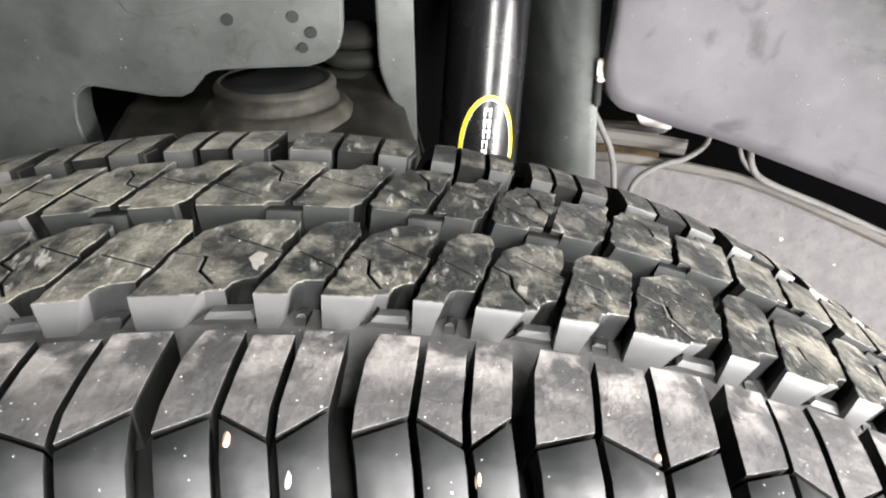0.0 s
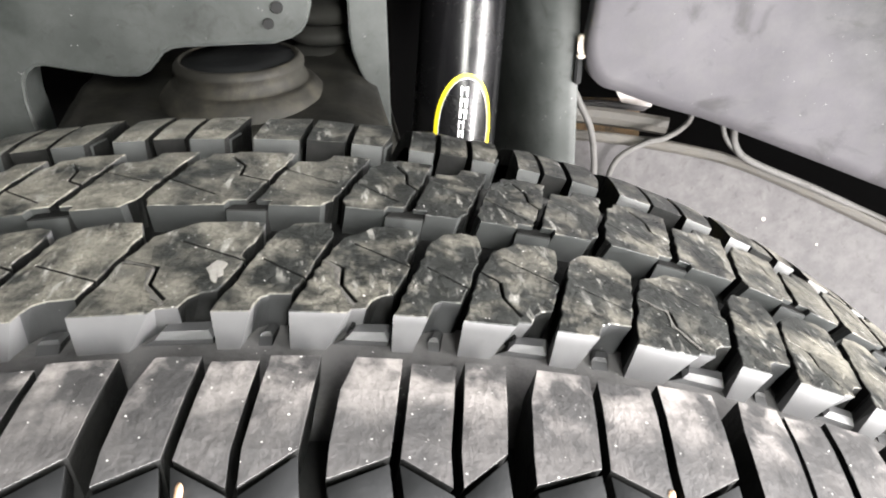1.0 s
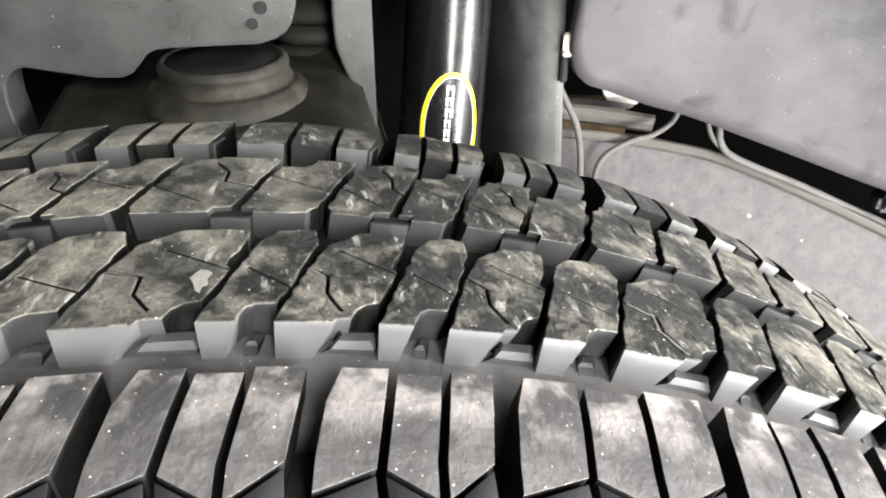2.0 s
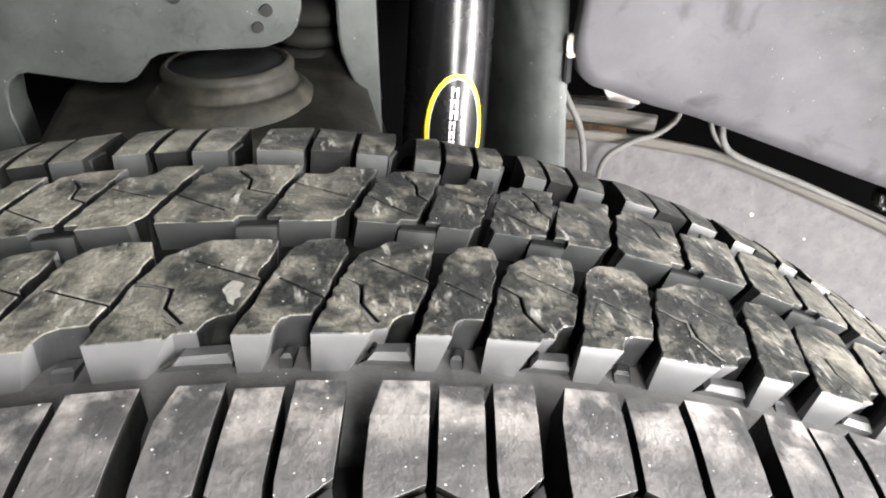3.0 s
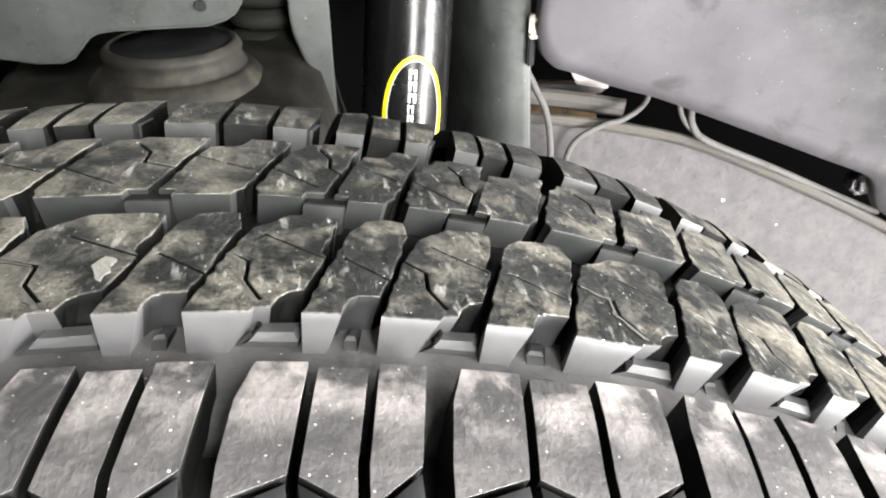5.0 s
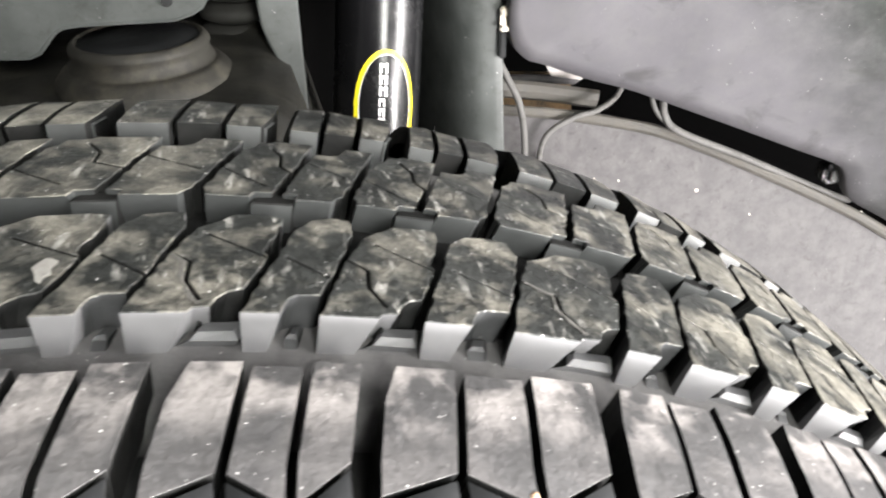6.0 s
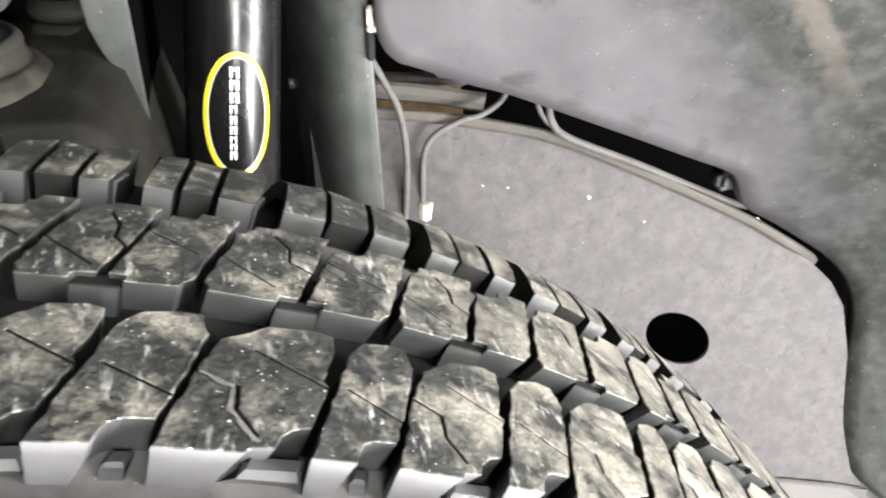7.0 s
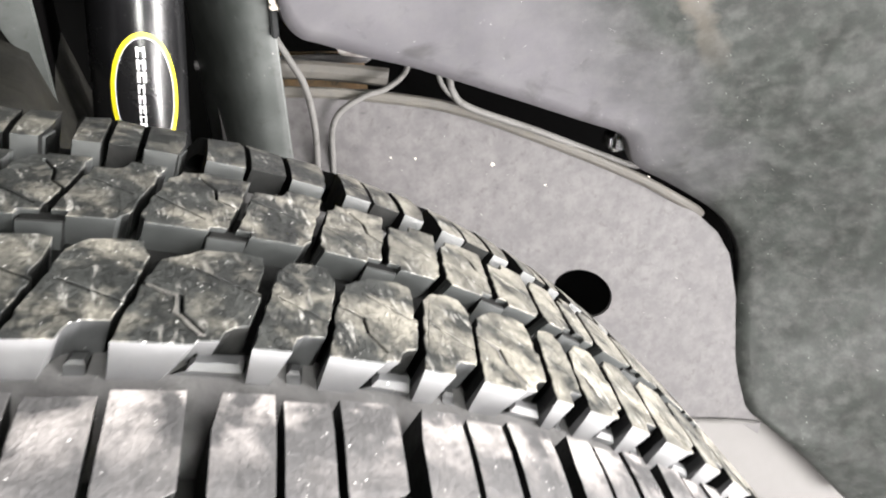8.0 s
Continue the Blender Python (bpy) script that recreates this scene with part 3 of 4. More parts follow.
# ---- more building helpers ----


def fan_plate(outline, hole, place, thick, bevel=0.0):
    """A bmesh plate from an outline and, if any, a hole, both in the plate's own (a, b), laid out by place(a, b, depth)."""
    bm = bmesh.new()
    loops = []
    for pts in (outline, hole) if hole else (outline,):
        vs = [bm.verts.new(place(a, b, 0.0)) for a, b in pts]
        loops += [bm.edges.new((vs[i], vs[(i + 1) % len(vs)])) for i in range(len(vs))]
    if hole:
        bmesh.ops.triangle_fill(bm, use_beauty=True, use_dissolve=False, edges=loops)
    else:
        bm.faces.new([e.verts[0] for e in loops])
    if thick:
        kept_faces = bm.faces[:]
        g = bmesh.ops.extrude_face_region(bm, geom=kept_faces)
        move = Vector(place(0, 0, thick)) - Vector(place(0, 0, 0))
        bmesh.ops.translate(bm, vec=move, verts=[v for v in g["geom"] if isinstance(v, bmesh.types.BMVert)])
    bmesh.ops.recalc_face_normals(bm, faces=bm.faces)
    if bevel:
        sharp = [e for e in bm.edges if len(e.link_faces) == 2 and e.calc_face_angle(0) > 0.9]
        bmesh.ops.bevel(bm, geom=sharp, offset=bevel, segments=3, affect="EDGES", clamp_overlap=True)
    return bm


def upright(y):
    return lambda a, b, d: (a, y + d, b)


def smooth_line(points, steps=6):
    """A Catmull-Rom line through the points."""
    p = [Vector(q) for q in points]
    p = [2 * p[0] - p[1]] + p + [2 * p[-1] - p[-2]]
    out = []
    for i in range(1, len(p) - 2):
        for k in range(steps):
            t = k / steps
            a, b, c, d = p[i - 1:i + 3]
            out.append(0.5 * ((2 * b) + (c - a) * t + (2 * a - 5 * b + 4 * c - d) * t * t + (3 * b - a - 3 * c + d) * t ** 3))
    return out + [p[-2]]


def sweep(points, radius, sides=10, squash=1.0):
    """A bmesh tube along a line, with closed ends; squash flattens it upwards."""
    bm = bmesh.new()
    rings = []
    side = None
    for i, p in enumerate(points):
        d = (points[min(i + 1, len(points) - 1)] - points[max(i - 1, 0)]).normalized()
        side = d.cross(Vector((0, 1, 0))).normalized() if side is None else (side - side.dot(d) * d).normalized()
        up = side.cross(d)
        rings.append([bm.verts.new(p + radius * (math.cos(a) * side + squash * math.sin(a) * up)) for a in [2 * math.pi * k / sides for k in range(sides)]])
    for a, b in zip(rings, rings[1:]):
        for k in range(sides):
            bm.faces.new((a[k], a[(k + 1) % sides], b[(k + 1) % sides], b[k]))
    bm.faces.new(rings[0]), bm.faces.new(rings[-1][::-1])
    return bm


def turned(profile, centre, segments=56):
    """A bmesh turned round an upright axis; profile of (radius, z)."""
    bm = bmesh.new()
    rings = [[bm.verts.new((centre[0] + r * math.cos(2 * math.pi * k / segments), centre[1] + r * math.sin(2 * math.pi * k / segments), z)) for k in range(segments)] for r, z in profile]
    for a, b in zip(rings, rings[1:]):
        for k in range(segments):
            bm.faces.new((a[k], a[(k + 1) % segments], b[(k + 1) % segments], b[k]))
    bm.faces.new(rings[0]), bm.faces.new(rings[-1])
    return bm


def box_bm(lo, hi, bevel=0.0):
    bm = bmesh.new()
    size, mid = Vector(hi) - Vector(lo), (Vector(hi) + Vector(lo)) / 2
    bmesh.ops.create_cube(bm, size=1, matrix=Matrix.Translation(mid) @ Matrix.Diagonal((*size, 1)))
    if bevel:
        bmesh.ops.bevel(bm, geom=bm.edges[:], offset=bevel, segments=2, affect="EDGES", clamp_overlap=True)
    return bm


# ---- workshop round the car ----
tagged(part("floor", box_bm((-4, -4, -0.1), (4, 4, 0.0)), CONCRETE, None), "worn grey concrete workshop floor", "floor", kind="structure")
for name, lo, hi in (("wall_south", (-4, -4.1, 0), (4, -4, 3)), ("wall_north", (-4, 4, 0), (4, 4.1, 3)), ("wall_west", (-4.1, -4, 0), (-4, 4, 3)), ("wall_east", (4, -4, 0), (4.1, 4, 3))):
    tagged(part(name, box_bm(lo, hi), PLASTER, None), "plain painted workshop wall", "wall", kind="structure")
tagged(part("ceiling", box_bm((-4.1, -4.1, 3), (4.1, 4.1, 3.1)), PLASTER, None), "plain painted workshop ceiling", "ceiling", kind="structure")
# added panels over and behind the wheel arch, mostly unseen, which shut the arch off from the light above
body = tagged(new("arch_shroud"), "added dark panels shutting in the wheel arch, mostly out of view", "car body")
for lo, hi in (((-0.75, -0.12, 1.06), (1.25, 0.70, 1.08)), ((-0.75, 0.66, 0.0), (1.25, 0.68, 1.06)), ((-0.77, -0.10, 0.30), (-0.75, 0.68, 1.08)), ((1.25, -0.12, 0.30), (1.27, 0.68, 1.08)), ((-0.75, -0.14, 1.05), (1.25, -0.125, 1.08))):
    part("body_panel", box_bm(lo, hi), VOID_BLACK, body)

# ---- inner wing panel ----
PANEL = lambda x, z, d: (x - 0.15 * d, 0.238 - 0.15 * x + 0.25 * z + d, z + 0.0 * d)
panel = tagged(new("inner_panel"), "grey coated inner wing panel with a round drain hole", "panel")
hole = [(0.4320 + 0.0268 * math.cos(a) * 0.87 + 0.0195 * math.sin(a) * 0.49, 0.4700 + 0.0195 * math.sin(a) * 0.87 - 0.0268 * math.cos(a) * 0.49) for a in [2 * math.pi * k / 40 for k in range(40)]]
outline = [(0.17, 0.36), (0.45, 0.349), (0.516, 0.343), (0.568, 0.335), (0.597, 0.328), (0.600, 0.352), (0.590, 0.38), (0.578, 0.42), (0.569, 0.456), (0.5615, 0.491), (0.5495, 0.511), (0.531, 0.528), (0.504, 0.545), (0.478, 0.566), (0.434, 0.587), (0.370, 0.615), (0.329, 0.630), (0.28, 0.640), (0.17, 0.648)]
part("sheet", fan_plate(outline, hole, PANEL, 0.002), PANEL_GREY, panel)
top = [(0.17, 0.645), (0.24, 0.6405), (0.292, 0.633), (0.329, 0.625), (0.370, 0.610), (0.434, 0.582), (0.478, 0.561), (0.504, 0.546), (0.531, 0.529), (0.540, 0.521)]
part("top_flange", sweep(smooth_line([PANEL(x, z + 0.0015, -0.004 if x < 0.525 else 0.004 + 0.5 * (x - 0.531)) for x, z in top]), 0.0042, 10, 0.6), SEAM, panel, "brown-stained folded flange")
part("shelf", sweep(smooth_line([PANEL(x, z + 0.012, 0.010) for x, z in top[:3]]), 0.007, 8, 0.4), SEAM, panel, "brown-stained seam")
part("bottom_lip", sweep(smooth_line([PANEL(x, z, -0.002) for x, z in ((0.45, 0.348), (0.516, 0.342), (0.568, 0.334), (0.598, 0.327))]), 0.0022, 6), WIRE, panel, "pale worn edge")
part("lip_corner", fan_plate([(0.580, 0.332), (0.600, 0.329), (0.597, 0.318)], None, lambda x, z, d: PANEL(x, z, d - 0.004), 0.002), PANEL_GREY, panel)

for x, z, r in ((0.361, 0.5815, 0.0013), (0.285, 0.592, 0.0005), (0.303, 0.590, 0.0007), (0.402, 0.5625, 0.0007), (0.487, 0.562, 0.0010)):
    spot = [(x + r * (1 + 0.25 * math.sin(3 * a + 40 * x)) * math.cos(a), z + r * math.sin(a)) for a in [2 * math.pi * q / 12 for q in range(12)]]
    part("paint_spot", fan_plate(spot, None, lambda x, z, d: PANEL(x, z, d - 0.0004), 0.0003), PALE, panel, "pale paint spot")

lower = tagged(new("lower_panel"), "plain grey panel under the inner wing panel", "panel")
part("sheet", fan_plate([(0.30, 0.05), (1.1, 0.05), (1.1, 0.34), (0.30, 0.36)], None, lambda x, z, d: (x, 0.30 - 0.15 * x + 0.10 * z + d, z), 0.002), LOWER_GREY, lower)
part("folded_edge", sweep([Vector((x, 0.298 - 0.15 * x + 0.10 * z, z)) for x, z in ((0.30, 0.360), (0.70, 0.350), (1.10, 0.340))], 0.0022, 8), LOWER_GREY, lower)

# ---- arch liner: one sheet from over the slot round to the side ----
inner = [(0.200, 0.270, 0.86), (0.206, 0.287, 0.800), (0.208, 0.297, 0.771), (0.209, 0.305, 0.748), (0.2095, 0.314, 0.724), (0.2135, 0.320, 0.706), (0.222, 0.321, 0.696), (0.232, 0.320, 0.6925), (0.262, 0.315, 0.682), (0.288, 0.310, 0.675), (0.314, 0.306, 0.6655), (0.372, 0.299, 0.643), (0.413, 0.293, 0.627), (0.441, 0.290, 0.616), (0.453, 0.290, 0.606), (0.467, 0.296, 0.582), (0.492, 0.293, 0.567), (0.520, 0.286, 0.550), (0.540, 0.279, 0.536), (0.556, 0.271, 0.518), (0.5706, 0.269, 0.4846), (0.5729, 0.2605, 0.4311), (0.5762, 0.2495, 0.39), (0.5852, 0.24, 0.3553), (0.5932, 0.233, 0.3395), (0.632, 0.207, 0.305), (0.71, 0.185, 0.22)]
outer = [(0.19, 0.16, 1.05), (0.30, 0.14, 1.05), (0.45, 0.10, 1.05), (0.60, 0.04, 1.05), (0.76, -0.03, 1.00), (0.88, -0.09, 0.88), (0.95, -0.12, 0.70), (0.98, -0.13, 0.50), (0.99, -0.13, 0.30), (0.98, -0.12, 0.12)]
inner, outer = smooth_line(inner, 3), smooth_line(outer, 9)
n, deep = len(inner), 16
verts, faces = [], []
for k, a in enumerate(inner):
    f = (k / (n - 1)) ** 0.9 * (len(outer) - 1)
    i = min(int(f), len(outer) - 2)
    b = outer[i].lerp(outer[i + 1], f - i)
    lip = 0.004 * Vector((0, 1, 0))
    for j in range(-1, deep + 1):
        if j < 0:
            verts.append(a + 2.2 * lip)
        else:
            t = (j / deep) ** 1.4
            bulge = 0.035 * math.sin(math.pi * t) * min(1, max(0, (k / n - 0.25) * 2))
            verts.append(a.lerp(b, t) + Vector((0.7, 0.7, 0.1)) * bulge)
m = deep + 2
for k in range(n - 1):
    for j in range(m - 1):
        faces.append((k * m + j, k * m + j + 1, (k + 1) * m + j + 1, (k + 1) * m + j))
liner = tagged(new("arch_liner"), "smooth grey wheel arch liner, darker towards its side", "arch liner")
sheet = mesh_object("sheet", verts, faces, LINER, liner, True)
sheet.modifiers.new("thickness", "SOLIDIFY").thickness = 0.002
part("rolled_edge", sweep([v + Vector((0, 0.003, 0)) for v in inner], 0.0016, 8), LINER, liner, smooth=True)

flap = [Vector((0.478, 0.2935, 0.5795)), Vector((0.487, 0.2915, 0.5765)), Vector((0.500, 0.2895, 0.5685)), Vector((0.512, 0.287, 0.5600)), Vector((0.522, 0.2845, 0.5520))]
bm = bmesh.new()
rim = [[bm.verts.new(v + Vector((0.0, dy, dz * (0.6 + 0.4 * math.sin(2.1 * k))))) for k, v in enumerate(flap)] for dy, dz in ((-0.0012, -0.0015), (-0.0030, 0.0040), (-0.0020, 0.0046), (-0.0004, -0.0010))]
for a, b in zip(rim, rim[1:] + rim[:1]):
    for k in range(len(flap) - 1):
        bm.faces.new((a[k], a[k + 1], b[k + 1], b[k]))
for k in (0, -1):
    bm.faces.new([r[k] for r in rim])
part("frayed_flap", bm, FLAP, liner, "pale frayed flap at the liner's edge")

# ---- seam and ledge in the gap over the panel ----
ledge = tagged(new("body_seam"), "rust-stained body seam in the gap above the panel", "body seam")
part("upper_bar", sweep([Vector((0.16, 0.40, 0.6555)), Vector((0.25, 0.40, 0.652)), Vector((0.284, 0.40, 0.648)), Vector((0.294, 0.402, 0.654))], 0.0035, 8, 0.8), PANEL_GREY, ledge, "grey rail")
part("stained_plate", fan_plate([(0.15, 0.60), (0.290, 0.60), (0.286, 0.640), (0.278, 0.65), (0.15, 0.66)], None, upright(0.412), 0.003), RUST, ledge, "brown rusty plate")
part("tab", fan_plate([(0.2570, 0.690), (0.2585, 0.664), (0.2630, 0.6550), (0.2880, 0.6500), (0.2890, 0.690)], None, upright(0.393), 0.002, 0.0006), TAB, ledge, "pale plastic tab")
clip = tagged(new("spring_clip"), "small bright metal clip on the liner's edge", "clip")
part("band", box_bm((0.2035, 0.318, 0.7235), (0.2105, 0.323, 0.7285), 0.001), PALE, clip)
part("band", box_bm((0.2035, 0.318, 0.7135), (0.2105, 0.323, 0.7170), 0.001), PALE, clip)
part("web", box_bm((0.2040, 0.320, 0.7160), (0.2100, 0.3245, 0.7245), 0.001), BRASS, clip)
part("stem", box_bm((0.2040, 0.322, 0.695), (0.2085, 0.326, 0.7140), 0.001), BLACK, clip, "dark stem")

# ---- cables ----


def cable(points, radius, label):
    ob = part("cable", sweep(smooth_line(points), radius), WIRE, None, smooth=True)
    return tagged(ob, label, "cable", "cables over the inner panel")


cable([(0.205, 0.355, 0.715), (0.209, 0.35, 0.690), (0.217, 0.349, 0.673), (0.227, 0.348, 0.651), (0.2315, 0.347, 0.618), (0.2305, 0.347, 0.574), (0.229, 0.347, 0.53)], 0.0024, "thin grey cable hanging down beside the bracket")
hose = cable([(0.310, 0.352, 0.690), (0.302, 0.349, 0.665), (0.297, 0.348, 0.653), (0.283, 0.347, 0.644), (0.269, 0.347, 0.641), (0.251, 0.347, 0.632), (0.244, 0.348, 0.619), (0.2430, 0.348, 0.600), (0.2430, 0.348, 0.574)], 0.0021, "thin grey cable with a pale connector at its end")
bm = turned([(0.0035, 0.5815), (0.0054, 0.5810), (0.0058, 0.5690), (0.0050, 0.5680), (0.0050, 0.5660), (0.0062, 0.5650), (0.0062, 0.5580), (0.0040, 0.5570)], (0.2450, 0.348), 12)
part("connector", bm, PALE, hose, "pale corroded connector")
part("fixing_ear", box_bm((0.246, 0.342, 0.5565), (0.256, 0.347, 0.5635), 0.0012), PALE, hose, "pale corroded lug")
cable([(0.322, 0.335, 0.690), (0.3235, 0.329, 0.660), (0.327, 0.328, 0.643), (0.340, 0.326, 0.631), (0.388, 0.322, 0.610), (0.435, 0.318, 0.588), (0.468, 0.315, 0.573), (0.484, 0.318, 0.566)], 0.0026, "grey cable lying along the panel flange")
cable([(0.312, 0.338, 0.685), (0.315, 0.331, 0.662), (0.320, 0.330, 0.648), (0.330, 0.329, 0.637)], 0.0018, "short grey cable beside the slot")
plug = part("plastic_plug", box_bm((0.445, 0.300, 0.590), (0.463, 0.318, 0.606), 0.004), GLOSS_BLACK, None)
tagged(plug, "shiny black plastic plug at the slot's end", "plug")

# ---- shock absorber in its channel ----
channel = tagged(new("strut_bracket"), "grey pressed-steel channel round the shock absorber", "bracket")
lean = lambda z: -0.044 * (z - 0.709)
left = [(0.0600, 1.00), (0.0595, 0.746), (0.0605, 0.736), (0.0640, 0.725), (0.0700, 0.711), (0.0722, 0.706), (0.0734, 0.693), (0.0731, 0.660), (0.0725, 0.60), (0.0815, 0.60), (0.0805, 1.00)]
part("left_cheek", fan_plate(left, None, upright(0.280), 0.003, 0.001), GREY_COAT, channel)
# inner walls blackened to stand for the channel's shade
part("left_wall", box_bm((0.0775, 0.283, 0.50), (0.0805, 0.400, 1.00)), VOID_BLACK, channel)
part("back_wall", box_bm((0.0775, 0.400, 0.50), (0.200, 0.403, 1.00)), VOID_BLACK, channel)
curve = smooth_line([(0.160, 0.400, 0), (0.1640, 0.382, 0), (0.1700, 0.360, 0), (0.1780, 0.342, 0), (0.1890, 0.331, 0), (0.2000, 0.3275, 0), (0.2070, 0.3270, 0)], 5)
curve += [v + Vector((0.0, 0.004, 0)) for v in reversed(curve)]
bm = bmesh.new()
lo, hi = ([bm.verts.new((v.x + lean(z), v.y, z)) for v in curve] for z in (0.50, 1.02))
for i in range(len(curve)):
    j = (i + 1) % len(curve)
    bm.faces.new((lo[i], lo[j], hi[j], hi[i]))
part("right_cheek", bm, GREY_COAT, channel, smooth=True)

AXIS = Matrix.Translation((0.1255, 0.3165, 0.6945)) @ Matrix.Rotation(math.atan(0.12), 4, "Y") @ Matrix.Rotation(-radians(17), 4, "X")
TUBE = 0.0265
shock = tagged(new("shock_absorber"), "gloss black shock absorber with a yellow-ringed oval label", "shock absorber")
bm = turned([(0.001, -0.22), (TUBE - 0.002, -0.22), (TUBE, -0.218), (TUBE, 0.31), (TUBE - 0.002, 0.312), (0.001, 0.312)], (0, 0), 72)
bm.transform(AXIS)
part("tube", bm, SHOCK_BLACK, shock, smooth=True)


def on_tube(across, up, proud):
    """A place on the front of the tube: mm of arc and height, and metres proud."""
    a = across / TUBE
    r = TUBE + proud
    return AXIS @ Vector((r * math.sin(a), -r * math.cos(a), up))


def ring_label(rx, rz, width, proud, centre):
    bm = bmesh.new()
    steps = 72
    loops = []
    for fx, pr in ((1.0, 0.0), (1.0, proud), (0.0, proud), (0.0, 0.0)):
        loops.append([bm.verts.new(on_tube(centre[0] + (rx - width * (1 - fx)) * math.cos(2 * math.pi * k / steps), centre[1] + (rz - width * (1 - fx)) * math.sin(2 * math.pi * k / steps), pr)) for k in range(steps)])
    for a, b in zip(loops, loops[1:]):
        for k in range(steps):
            bm.faces.new((a[k], a[(k + 1) % steps], b[(k + 1) % steps], b[k]))
    return bm


MID = (0.0018, -0.0207)
part("label_line", ring_label(0.0165, 0.0313, 0.0004, 0.0003, MID), WHITE, shock, "thin white line inside the ring")
label = part("label_ring", ring_label(0.0192, 0.0340, 0.0026, 0.0003, MID), YELLOW, shock, "yellow oval ring")


def bar_on_tube(x0, x1, z0, z1, proud=0.00025):
    bm = bmesh.new()
    vs = [[bm.verts.new(on_tube(x0 + (x1 - x0) * i / 4, z, proud)) for i in range(5)] for z in (z0, z1)]
    for i in range(4):
        bm.faces.new((vs[0][i], vs[0][i + 1], vs[1][i + 1], vs[1][i]))
    return bm


# the maker's lettering, as plain bars down the label
z = MID[1] + 0.0262
for k, tall in enumerate((0.0068, 0.0066, 0.0068, 0.0058, 0.0056, 0.0056, 0.0040, 0.0042, 0.0056)):
    wide = 0.0048 if k < 3 else 0.0036
    x = MID[0] - 0.0040
    for off in ((0, 0.32), (0.62, 1.0)) if k % 3 else ((0, 0.28), (0.72, 1.0)):
        part("bar", bar_on_tube(x + wide * off[0], x + wide * off[1], z - tall * 0.86, z), WHITE, label, "white printed bar" if k == 0 else "")
    part("bar", bar_on_tube(x + wide * 0.32, x + wide * 0.64, z - tall * 0.34, z - tall * 0.10), WHITE, label)
    z -= tall

# ---- bump stop on the suspension arm ----
arm = tagged(new("suspension_arm"), "dirty cast suspension arm with a raised spring seat", "suspension arm")
bm = bmesh.new()
rows, cols = 26, 44
grid = []
for j in range(rows):
    y = 0.205 + 0.20 * j / (rows - 1)
    line = []
    for i in range(cols):
        x = -0.125 + 0.225 * i / (cols - 1)
        z = 0.7222 - 0.10 * max(0, 0.26 - y) + 0.010 * math.exp(-((x - 0.062) / 0.02) ** 2 - ((y - 0.33) / 0.03) ** 2)
        z -= 0.11 * max(0, -0.088 - x) / 0.037 + 3.5 * max(0, x - 0.0735) + 0.5 * max(0, x - 0.060)
        z += 0.0025 * noise.noise(Vector((x, y, 0)) * 45) + 0.0008 * noise.noise(Vector((x, y, 3)) * 160)
        line.append(bm.verts.new((x, y, z)))
    grid.append(line)
for a, b in zip(grid, grid[1:]):
    for i in range(cols - 1):
        bm.faces.new((a[i], a[i + 1], b[i + 1], b[i]))
rim = [e for e in bm.edges if len(e.link_faces) == 1]
g = bmesh.ops.extrude_edge_only(bm, edges=rim)
for v in [q for q in g["geom"] if isinstance(q, bmesh.types.BMVert)]:
    v.co.z = 0.55
part("casting", bm, DIRTY, arm, smooth=True)
part("seat", turned([(0.0450, 0.700), (0.0448, 0.7205), (0.0424, 0.7236), (0.0400, 0.7262), (0.0376, 0.7280), (0.0368, 0.7276), (0.0358, 0.7290), (0.0345, 0.7318), (0.0338, 0.7345), (0.0346, 0.7360), (0.0344, 0.7378), (0.0328, 0.7400), (0.0318, 0.7406), (0.0306, 0.7406), (0.0300, 0.736)], (0.0, 0.262)), SEAT, arm, "pale dusty cup", True)
stop = part("bump_stop", turned([(0.0298, 0.715), (0.0300, 0.7385), (0.0294, 0.7398), (0.0170, 0.7408), (0.0050, 0.7410)], (0.0, 0.262)), BLACK, None, smooth=True)
tagged(stop, "black rubber bump stop sitting in its cup", "bump stop")
boot = tagged(new("rubber_boot"), "dusty olive ribbed rubber boot behind the bracket", "boot")
for k in range(3):
    z = 0.722 + 0.0125 * k
    part("rib", turned([(0.016, z - 0.006), (0.0225, z - 0.003), (0.0235, z), (0.0225, z + 0.003), (0.016, z + 0.006)], (0.047, 0.330), 32), BOOT, boot, smooth=True)

# ---- frame bracket ----
bracket = tagged(new("frame_bracket"), "grey coated frame bracket with dark round plugs, above the tyre", "bracket")
edge = [(0.046, 1.0), (0.0425, 0.800), (0.0418, 0.785), (0.0412, 0.769), (0.0385, 0.7605), (0.0350, 0.7560), (0.0300, 0.7530), (0.021, 0.7505), (-0.023, 0.7505), (-0.0305, 0.7497), (-0.035, 0.7475), (-0.0385, 0.7435), (-0.0432, 0.7385), (-0.049, 0.7362), (-0.061, 0.7368), (-0.080, 0.7408), (-0.094, 0.7438), (-0.0985, 0.7432), (-0.1025, 0.7405), (-0.105, 0.736), (-0.106, 0.725), (-0.1045, 0.710), (-0.102, 0.60), (-0.36, 0.60), (-0.36, 1.0)]
part("plate", fan_plate(edge[::-1], None, upright(0.245), 0.028, 0.0016), GREY_COAT, bracket)
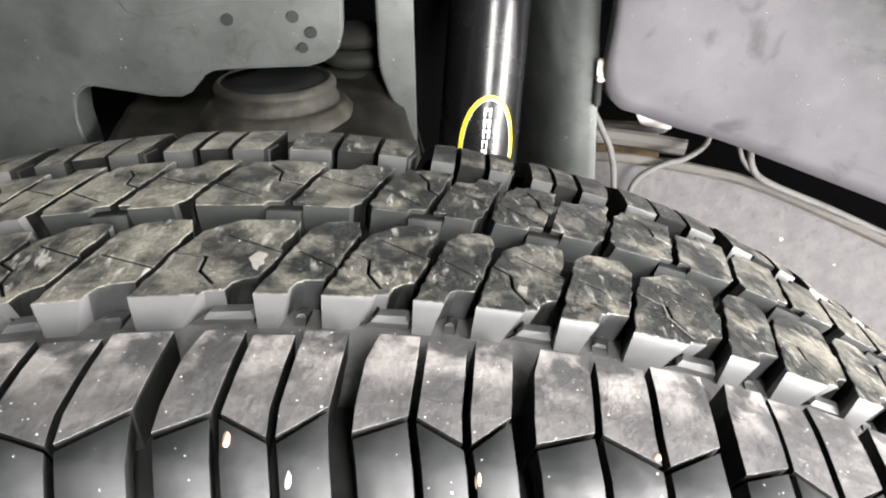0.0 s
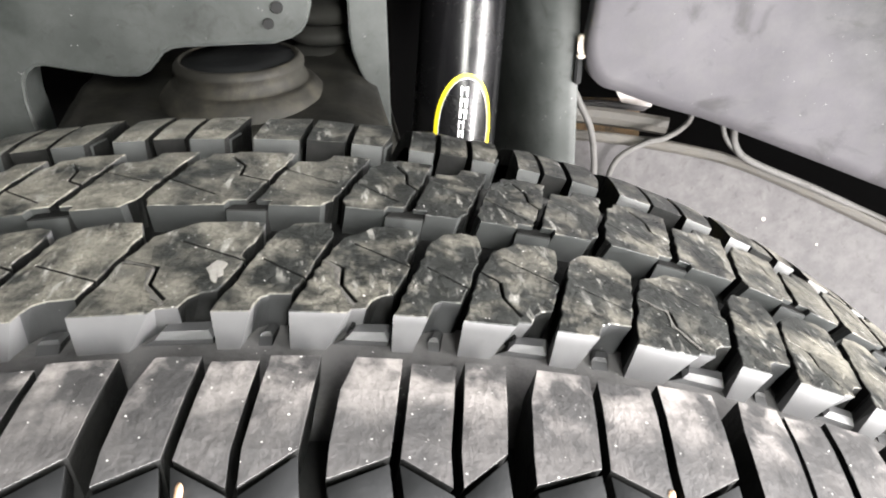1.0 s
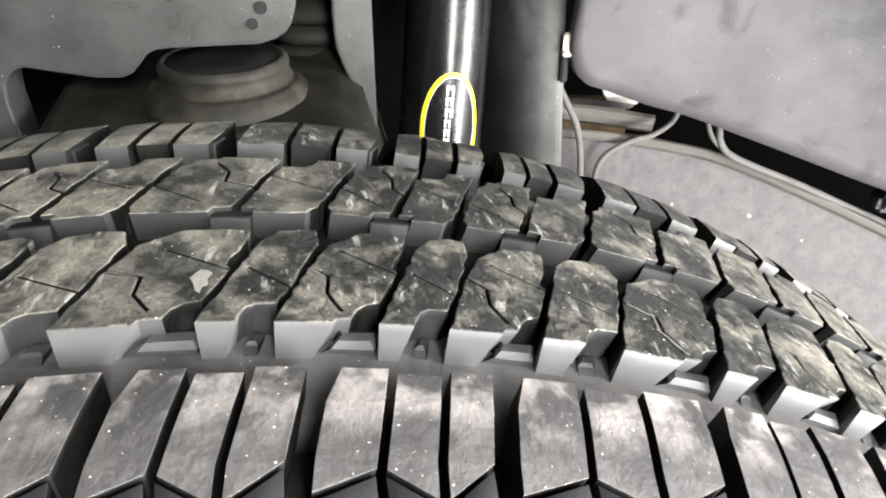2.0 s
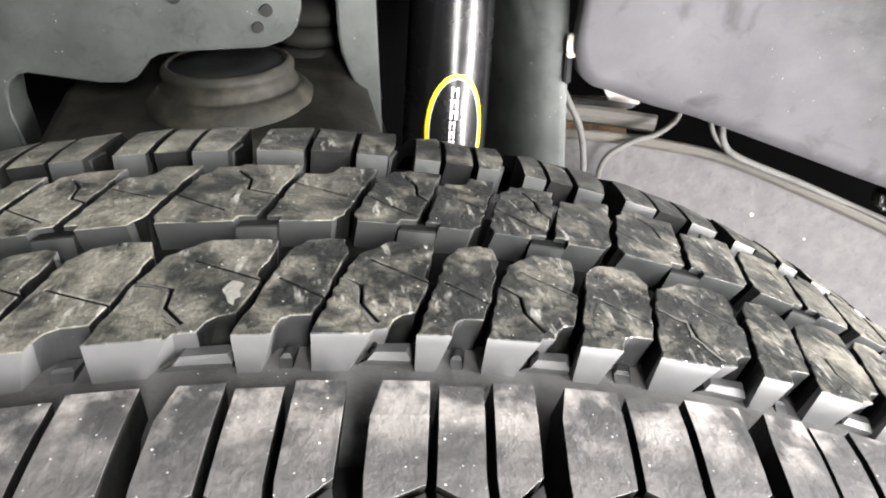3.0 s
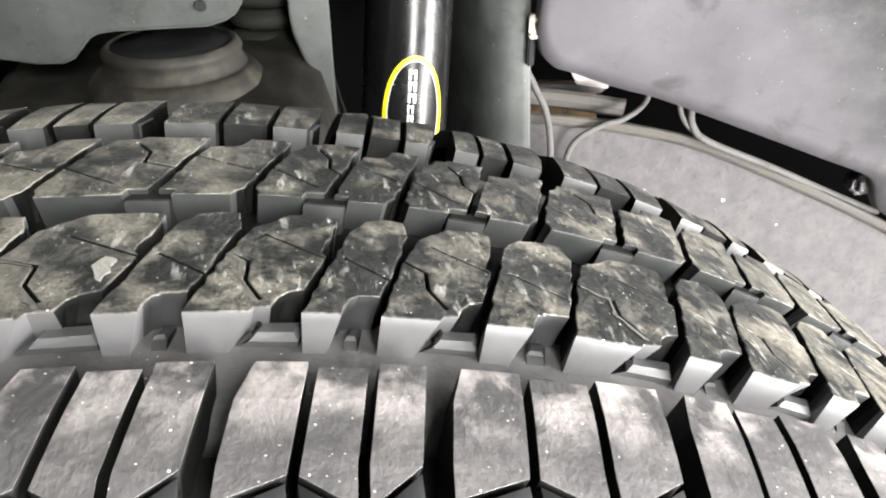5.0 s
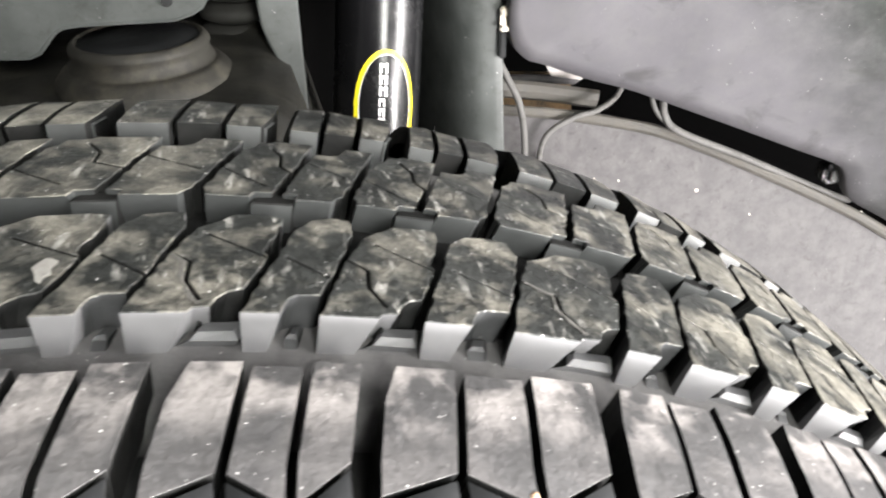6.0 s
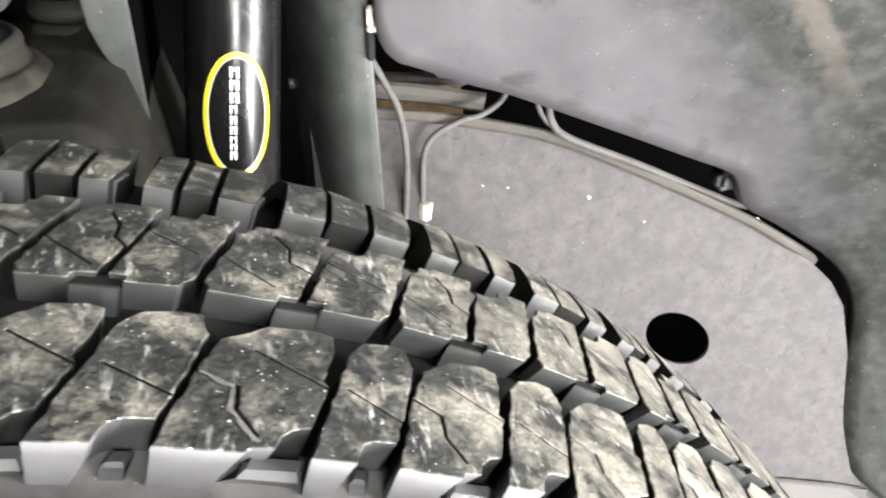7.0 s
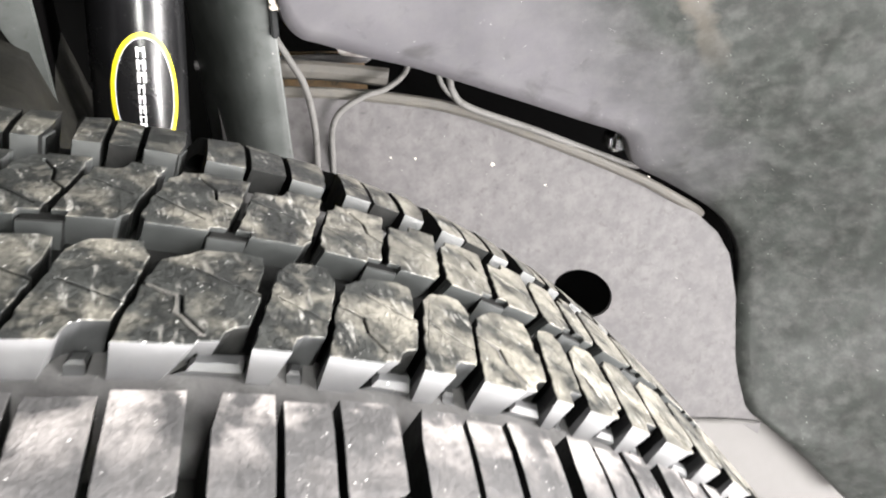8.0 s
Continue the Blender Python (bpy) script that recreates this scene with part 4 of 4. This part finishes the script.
for x, z, r in ((-0.019, 0.777, 0.0033), (0.0150, 0.7775, 0.0033), (0.0240, 0.769, 0.0033), (0.0190, 0.761, 0.0030)):
    bm = bmesh.new()
    bmesh.ops.create_cone(bm, cap_ends=True, segments=20, radius1=r, radius2=r * 0.9, depth=0.0010, matrix=Matrix.Translation((x, 0.2446, z)) @ Matrix.Rotation(math.pi / 2, 4, "X"))
    part("plug", bm, PLUG, bracket, "dark grey plug")
pad = [(-0.075, 0.86), (-0.075, 0.792), (-0.0695, 0.7825), (-0.060, 0.7795), (-0.040, 0.7808), (-0.034, 0.783), (0.0, 0.785), (0.012, 0.788), (0.012, 0.86)]
part("pressed_rib", fan_plate(pad, None, upright(0.2443), 0.004, 0.0006), GREY_COAT, bracket)

# ---- small stones wedged in the grooves ----
for u, across, h, size, mat, label in ((27.2, -79.6, -1.2, (0.8, 1.7, 1.0), TAN, "small tan stone wedged in the tyre's side groove"), (110.4, -77.8, -0.8, (0.9, 1.0, 0.8), TAN, "small tan stone wedged in the tyre's side groove"), (73.6, -84.9, -1.0, (0.7, 1.6, 0.8), TAN, "small tan stone wedged in the tyre's side groove"), (38.7, -85.8, -1.0, (0.8, 1.8, 0.9), WHITE, "small white chip wedged in the tyre's side groove")):
    bm = bmesh.new()
    bmesh.ops.create_icosphere(bm, subdivisions=2, radius=1)
    for v in bm.verts:
        k = 1 + 0.25 * noise.noise(v.co * 1.7 + Vector((u, across, 0)))
        q = Vector((v.co.x * size[0], v.co.y * size[1], v.co.z * size[2])) * k
        v.co = on_tyre(u + q.x, across + q.y, h + q.z)
    tagged(part("stone", bm, mat, None, smooth=True), label, "stone", "stones in the tread")

# a flake of dried mud on one block, its outline ragged
flake = [(25.0, -24.2), (25.9, -22.6), (26.8, -21.1), (28.0, -21.5), (29.1, -22.3), (28.3, -24.6), (28.6, -26.4), (27.6, -27.4), (27.4, -29.4), (26.4, -28.6), (25.9, -26.4)]
v, f, m = block(worn(flake, 0.55, 0.3), 0.1, None, None, 0.10, 0.18)
tagged(mesh_object("mud_flake", v, f, MUD), "pale flake of dried mud stuck on a tread block", "mud")

# ---- single tread pieces ----
for name, (v, f, m) in pieces:
    # far tie tops are blackened to stand for a shaded recess
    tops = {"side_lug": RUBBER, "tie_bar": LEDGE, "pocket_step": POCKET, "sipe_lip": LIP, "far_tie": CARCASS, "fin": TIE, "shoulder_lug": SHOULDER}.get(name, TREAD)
    # near rows get the lit side colour, far rows the shaded one
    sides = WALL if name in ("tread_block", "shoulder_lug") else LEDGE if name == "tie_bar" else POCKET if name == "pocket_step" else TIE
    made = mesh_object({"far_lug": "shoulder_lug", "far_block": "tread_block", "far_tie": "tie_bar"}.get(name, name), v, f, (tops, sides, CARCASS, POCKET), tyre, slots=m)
    if name == "side_lug":      # its outside is one curved face
        tops_count = len(f) - 2 * len(v) // 3
        made.data.polygons.foreach_set("use_smooth", [k < tops_count for k in range(len(f))])
